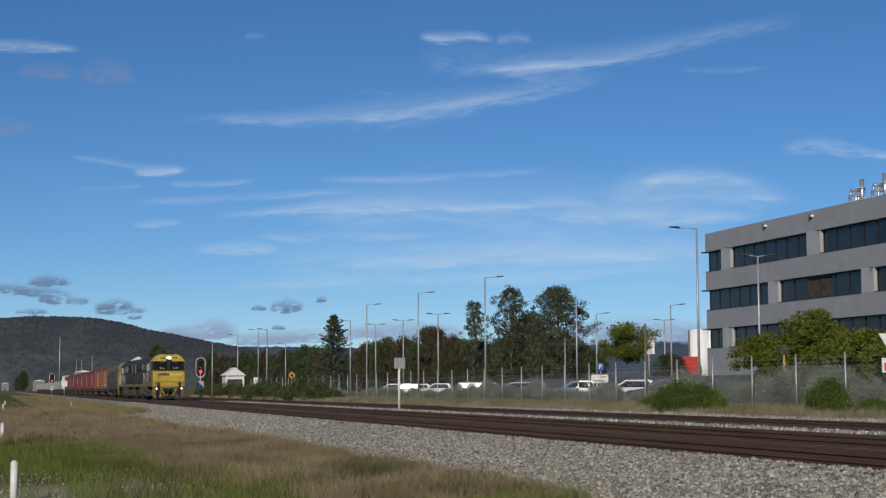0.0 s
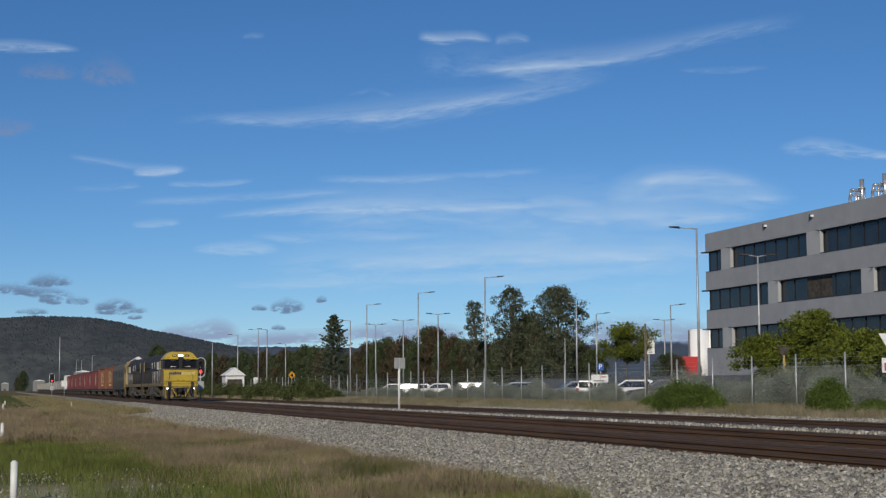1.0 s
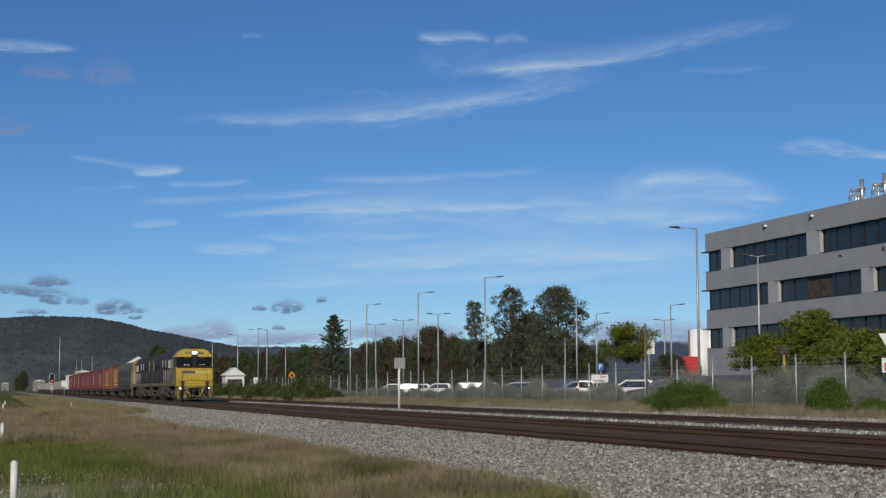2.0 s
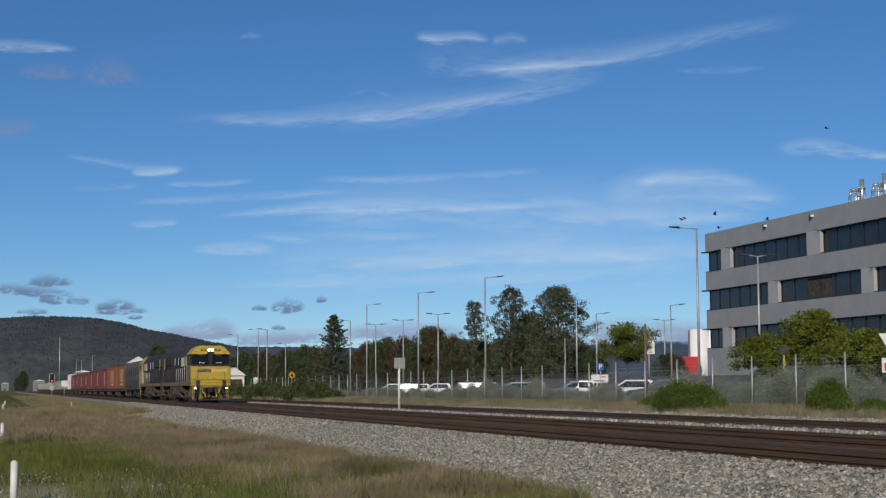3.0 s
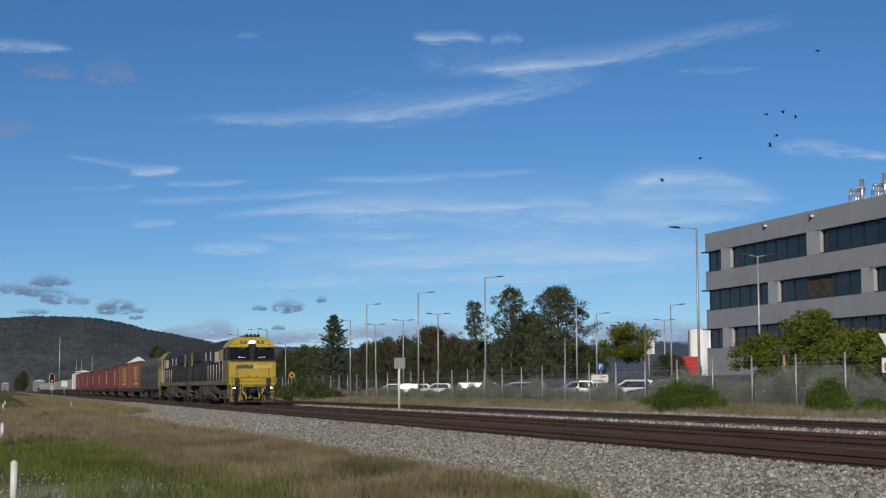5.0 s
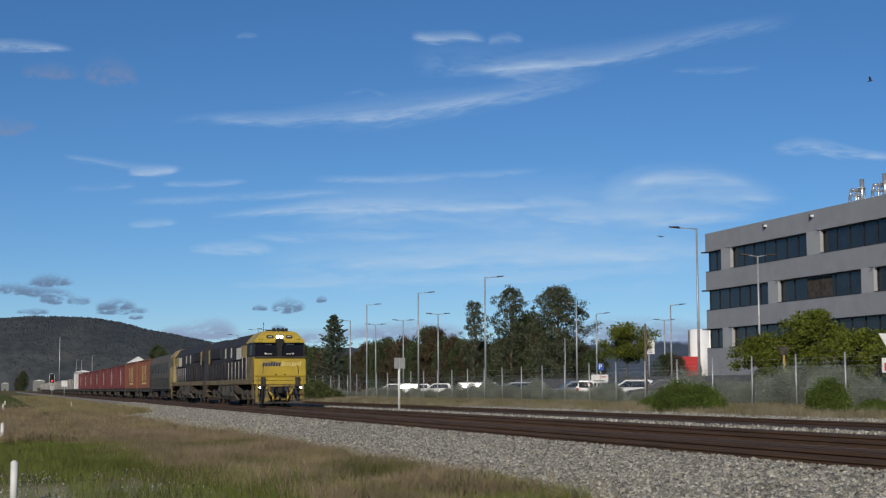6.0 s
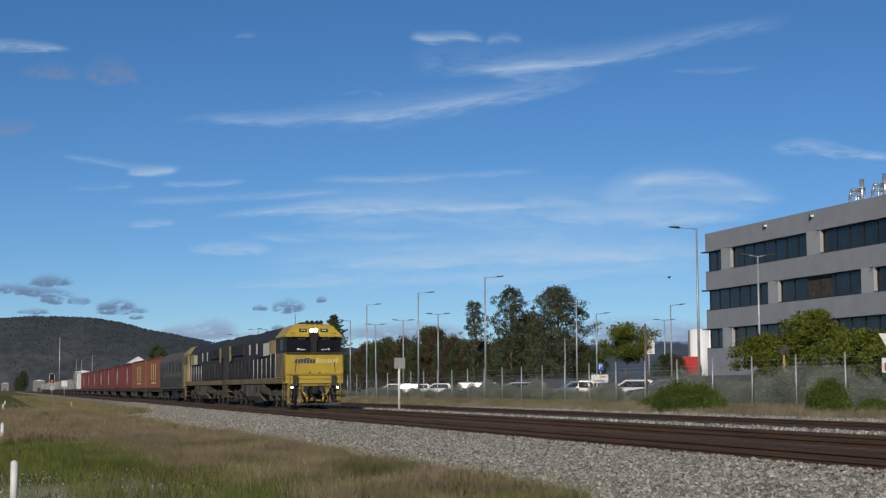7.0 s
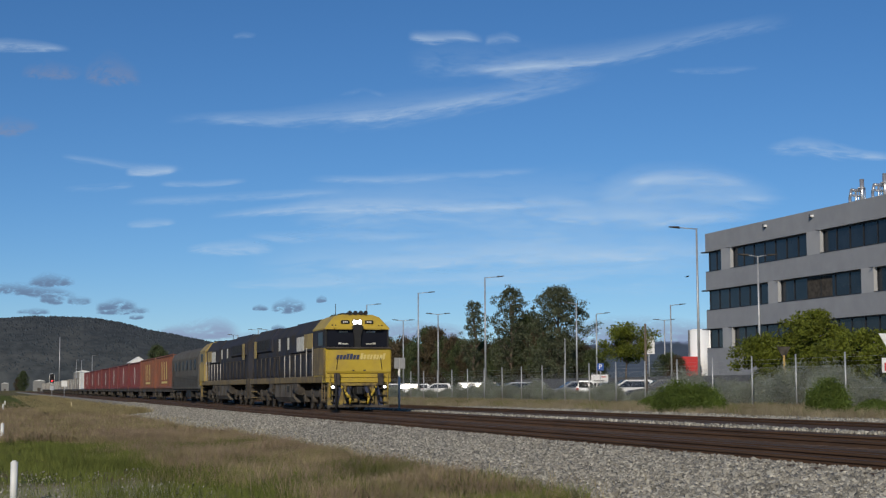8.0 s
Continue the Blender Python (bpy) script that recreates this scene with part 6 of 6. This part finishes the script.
def cloud_pose(bearing, up, far):
    b, e = radians(bearing), radians(up)
    return Matrix.Translation((far * math.sin(b) * math.cos(e), far * math.cos(b) * math.cos(e), far * math.sin(e))) @ pose(0, 0, 0, 0, 0, -bearing) @ pose(0, 0, 0, up, 0, 0)


cloud([(5.62, 10.04, 0.25), (8.02, 10.14, 0.34), (10.14, 10.11, 0.51), (12.26, 10.22, 0.85), (14.41, 10.39, 1.02), (16.55, 10.70, 0.85), (18.70, 10.98, 0.64), (20.85, 11.42, 0.55), (22.98, 11.80, 0.30)], WISP_CLOUD, -0.050, "long sinuous streak of high white cloud")
cloud([(12.26, 10.11, 0.25), (14.40, 10.23, 0.34), (16.12, 10.50, 0.34), (17.84, 10.80, 0.34), (19.56, 11.03, 0.21)], THREAD_CLOUD, -0.050, "bright thread in a high cloud")
cloud([(15.91, 11.80, 0.38), (17.64, 11.91, 0.55), (19.36, 12.07, 0.68), (21.07, 12.19, 0.76), (22.78, 12.35, 0.81), (24.69, 12.66, 0.64), (27.00, 13.10, 0.55), (29.90, 13.55, 0.42)], WISP_CLOUD, -0.053, "long rising streak of high white cloud")
cloud([(17.42, 11.85, 0.21), (19.78, 12.05, 0.30), (22.14, 12.10, 0.21), (23.41, 12.23, 0.17)], THREAD_CLOUD, -0.053, "bright thread in a high cloud")
cloud([(14.84, 12.38, 0.64), (17.42, 12.20, 1.27), (20.00, 11.92, 1.48), (22.56, 12.07, 0.85)], SCANT_CLOUD, -0.053, "broad faint veil of high cloud")
cloud([(15.02, 13.18, 0.30), (16.14, 13.07, 0.42), (17.21, 13.12, 0.38), (18.07, 12.99, 0.21)], THREAD_CLOUD, -0.053, "small torn wisp of high cloud")
cloud([(17.97, 12.95, 0.30), (18.83, 13.08, 0.34), (19.47, 12.99, 0.17)], WISP_CLOUD, -0.053, "small torn wisp of high cloud")
cloud([(-1.59, 12.33, 0.30), (0.19, 12.42, 0.38), (1.39, 12.42, 0.30), (2.61, 12.40, 0.13)], THREAD_CLOUD, -0.050, "thin white streak of high cloud")
cloud([(8.42, 13.05, 0.13), (8.85, 13.13, 0.21), (9.38, 13.12, 0.11)], SCANT_CLOUD, -0.050, "small faint wisp of high cloud")
cloud([(12.37, 10.93, 0.13), (13.33, 11.13, 0.21), (14.30, 10.96, 0.11)], SCANT_CLOUD, -0.045, "small arched wisp of high cloud")
cloud([(24.78, 11.71, 0.13), (26.14, 11.65, 0.21), (27.39, 11.64, 0.21), (28.42, 11.70, 0.11)], SCANT_CLOUD, -0.053, "small faint wisp of high cloud")
cloud([(28.35, 8.68, 0.25), (29.77, 8.76, 0.55), (30.78, 8.58, 0.55), (31.97, 8.34, 0.30), (33.34, 8.21, 0.21)], THREAD_CLOUD, -0.057, "white wedge of high cloud")
cloud([(2.06, 8.54, 0.17), (3.48, 8.33, 0.25), (4.72, 8.14, 0.30), (5.75, 8.10, 0.34), (6.78, 8.18, 0.17)], WISP_CLOUD, -0.037, "thin streak of high cloud")
cloud([(4.41, 8.00, 0.21), (5.33, 8.05, 0.34), (6.47, 8.17, 0.17)], THREAD_CLOUD, -0.037, "bright patch of high cloud")
cloud([(2.19, 7.29, 0.15), (3.50, 7.36, 0.25), (4.93, 7.56, 0.15)], WISP_CLOUD, -0.037, "thin streak of high cloud")
cloud([(5.65, 7.60, 0.15), (7.42, 7.60, 0.21), (9.09, 7.79, 0.13)], WISP_CLOUD, -0.037, "thin streak of high cloud")
cloud([(10.99, 7.88, 0.21), (13.97, 7.82, 0.25), (16.11, 7.88, 0.30), (18.25, 8.03, 0.25), (20.38, 8.20, 0.15)], WISP_CLOUD, -0.032, "long thin streak of high cloud")
cloud([(4.32, 6.90, 0.21), (7.63, 7.06, 0.30), (10.57, 7.26, 0.30), (12.91, 7.44, 0.15)], WISP_CLOUD, -0.032, "long faint streak of high cloud")
cloud([(7.22, 6.49, 0.17), (8.68, 6.51, 0.30), (10.36, 6.73, 0.34), (12.27, 6.85, 0.42), (14.82, 6.83, 0.51), (16.96, 6.77, 0.38), (19.09, 6.84, 0.21), (21.64, 6.91, 0.13)], THREAD_CLOUD, -0.032, "long white streak of high cloud")
cloud([(21.85, 7.16, 0.42), (23.54, 7.48, 1.19), (25.43, 7.40, 1.40), (27.28, 7.22, 1.10), (29.32, 6.95, 0.42)], VEIL_CLOUD, -0.048, "broad white patch of high cloud")
cloud([(23.13, 7.62, 0.25), (24.60, 7.82, 0.42), (26.26, 7.75, 0.42), (28.01, 7.43, 0.21)], THREAD_CLOUD, -0.048, "bright top of a broad high cloud")
cloud([(22.06, 6.97, 0.17), (25.00, 6.99, 0.25), (29.52, 6.88, 0.17)], WISP_CLOUD, -0.048, "bright base of a broad high cloud")
cloud([(19.09, 7.05, 0.21), (20.58, 6.97, 0.34), (22.06, 6.80, 0.15)], WISP_CLOUD, -0.032, "white streak of high cloud")
cloud([(18.87, 6.55, 0.25), (21.00, 6.41, 0.55), (23.10, 6.29, 0.64), (25.20, 6.31, 0.55), (28.49, 6.35, 0.30)], THREAD_CLOUD, -0.032, "broad white streak of high cloud")
cloud([(4.44, 6.06, 0.15), (5.36, 6.13, 0.30), (6.39, 6.21, 0.15)], WISP_CLOUD, -0.025, "small streak of high cloud")
cloud([(6.61, 5.17, 0.17), (7.85, 5.24, 0.42), (8.90, 5.27, 0.47), (10.16, 5.21, 0.19)], THREAD_CLOUD, -0.032, "short white streak of high cloud")
cloud([(8.68, 5.73, 0.21), (10.58, 5.64, 0.38), (12.27, 5.73, 0.42), (14.39, 5.68, 0.25), (16.10, 5.78, 0.15)], WISP_CLOUD, -0.026, "long streak of high cloud")
cloud([(11.21, 4.56, 0.25), (13.54, 4.71, 0.42), (16.09, 4.79, 0.51), (18.64, 4.88, 0.59), (20.98, 5.02, 0.64), (23.29, 5.01, 0.59), (26.21, 5.14, 0.51), (27.65, 5.17, 0.30)], THREAD_CLOUD, -0.026, "long broad streak of high cloud")
cloud([(14.18, 5.24, 0.25), (16.52, 5.29, 0.42), (18.65, 5.24, 0.47), (20.98, 5.17, 0.19)], WISP_CLOUD, -0.026, "streak of high cloud")
cloud([(7.97, 3.88, 0.15), (9.74, 3.89, 0.30), (11.43, 3.95, 0.30), (13.12, 4.03, 0.15)], WISP_CLOUD, -0.021, "low thin streak of cloud")
cloud([(12.06, 4.04, 0.17), (14.39, 4.05, 0.30), (16.51, 4.09, 0.38), (18.64, 4.09, 0.42), (20.76, 4.18, 0.42), (23.28, 4.38, 0.47), (26.40, 4.49, 0.38)], WISP_CLOUD, -0.021, "long low streak of cloud")
cloud([(9.73, 6.79, 1.06), (14.40, 6.87, 1.91), (19.72, 6.62, 2.12), (27.68, 6.71, 1.91)], VEIL_CLOUD, -0.026, "broad faint veil of high cloud")
cloud([(8.48, 4.57, 0.85), (13.33, 4.80, 1.91), (19.71, 4.84, 2.33), (27.64, 4.94, 1.91)], VEIL_CLOUD, -0.026, "broad faint veil of high cloud")
cloud([(-0.81, 3.71, 0.25), (0.56, 3.69, 0.34), (1.75, 3.56, 0.34), (2.75, 3.47, 0.13)], DARK_CLOUD, 0.008, "grey-blue ragged low cloud")
cloud([(0.85, 3.88, 0.17), (1.54, 4.03, 0.42), (2.64, 3.94, 0.19)], DARK_CLOUD, 0.008, "grey-blue ragged low cloud")
cloud([(1.28, 3.33, 0.17), (1.85, 3.32, 0.30), (2.31, 3.26, 0.15)], DARK_CLOUD, 0.008, "small grey-blue low cloud")
cloud([(2.25, 3.28, 0.17), (2.75, 3.26, 0.25), (3.22, 3.27, 0.13)], DARK_CLOUD, 0.008, "small grey-blue low cloud")
cloud([(0.48, 2.83, 0.08), (1.17, 2.86, 0.19), (1.76, 2.86, 0.11)], DARK_CLOUD, 0.008, "thin grey-blue low cloud")
cloud([(3.26, 3.04, 0.19), (4.07, 3.17, 0.34), (4.88, 3.11, 0.17)], DARK_CLOUD, 0.008, "grey-blue ragged low cloud")
cloud([(3.26, 2.90, 0.17), (4.27, 2.92, 0.25), (5.35, 2.93, 0.13)], DARK_CLOUD, 0.008, "grey-blue ragged low cloud")
cloud([(4.48, 2.65, 0.08), (4.79, 2.68, 0.15), (5.11, 2.68, 0.08)], DARK_CLOUD, 0.008, "small grey-blue low cloud")
cloud([(9.66, 3.04, 0.19), (10.33, 3.13, 0.47), (11.09, 3.09, 0.19)], DARK_CLOUD, 0.008, "small grey-blue low cloud")
cloud([(8.99, 3.00, 0.08), (9.29, 3.04, 0.19), (9.66, 3.00, 0.08)], DARK_CLOUD, 0.005, "small grey-blue low cloud")
cloud([(11.39, 3.30, 0.11), (11.60, 3.36, 0.21), (11.85, 3.34, 0.11)], DARK_CLOUD, 0.000, "small grey-blue low cloud")
cloud([(9.71, 2.27, 0.08), (10.00, 2.31, 0.19), (10.34, 2.26, 0.08)], DARK_CLOUD, 0.000, "small grey-blue low cloud")
cloud([(5.41, 2.10, 0.25), (6.84, 2.18, 0.51), (7.77, 2.31, 0.64), (8.75, 2.18, 0.25)], BANK_CLOUD, 0.000, "lilac-grey cloud bank behind the hill")
cloud([(7.88, 1.81, 0.30), (9.75, 1.95, 0.42), (11.43, 1.99, 0.38), (13.33, 2.05, 0.30)], BANK_CLOUD, 0.000, "long lilac-grey cloud bank over the hills")
cloud([(12.27, 2.11, 0.30), (14.81, 2.21, 0.55), (17.35, 2.09, 0.34)], BANK_CLOUD, 0.000, "long lilac-grey cloud bank over the hills")
cloud([(20.10, 1.97, 0.42), (22.20, 2.12, 0.72), (24.08, 2.14, 0.72), (26.76, 1.99, 0.47)], BANK_CLOUD, 0.000, "long lilac-grey cloud bank over the hills")
cloud([(2.62, 11.50, 0.34), (3.64, 11.81, 0.98), (4.88, 11.45, 0.38)], FAINT_CLOUD, 0.021, "faint brownish wisp of cloud")
cloud([(0.40, 11.48, 0.25), (1.40, 11.63, 0.55), (2.82, 11.53, 0.25)], FAINT_CLOUD, 0.021, "faint brownish wisp of cloud")
cloud([(-0.54, 9.42, 0.34), (0.05, 9.54, 0.59), (1.24, 9.55, 0.25)], FAINT_CLOUD, 0.016, "faint brownish wisp of cloud")


# ---- motions ----
def motions():
    times = [0.0, 0.1, 0.2, 0.5, *[k * 0.5 for k in range(2, 16)], 7.8, 7.9, 8.0]
    for ob, behind, way in YARD:
        up = RAIL_Z + (DECK if way == "load" else 0.0)
        turn = 180 if way is True else 0
        walk(ob, [(t, pose(TRAIN_X, train_front(t) + behind, up, 0, 0, turn)) for t in times])
    fine = [k / 15 for k in range(121)]
    for ob, y, r in WHEELS:
        back = ob.parent is second
        walk(ob, [(t, pose(0, y, r, math.degrees(SPEED * t / r) * (-1 if back else 1), 0, 0)) for t in fine])
    for k, (ob, rows) in enumerate(BIRDS):
        keyed = []
        for i, (t, x, y, z) in enumerate(rows):
            a, b = rows[max(0, i - 1)], rows[min(len(rows) - 1, i + 1)]
            keyed.append((t, Vector((x, y, z)), math.degrees(math.atan2(-(b[1] - a[1]), b[2] - a[2]))))
        turns = [keyed[0][2]]
        for _, _, h in keyed[1:]:
            step = (h - turns[-1] + 180) % 360 - 180
            turns.append(turns[-1] + max(-80, min(80, step)))
        walk(ob, [(t, pose(*p, 12, 10 * math.sin(3 * t + k), h)) for (t, p, _), h in zip(keyed, turns)])
        for wing in [c for c in ob.children if c.name.startswith("wing")]:
            s = -1 if wing.data.vertices[2].co.x < 0 else 1
            walk(wing, [(j / 15, pose(0, 0, 0.02, 0, -s * (12 + 42 * math.sin(2 * math.pi * (j / 15) * 3.2 + k * 1.7)), 0)) for j in range(121)])
    for ob, bearing, up, drift, far in CLOUDS:
        walk(ob, [(t, cloud_pose(bearing + drift * (t - 4.0), up, far)) for t in (0.0, 0.2, 2.0, 4.0, 6.0, 7.8, 8.0)])


motions()
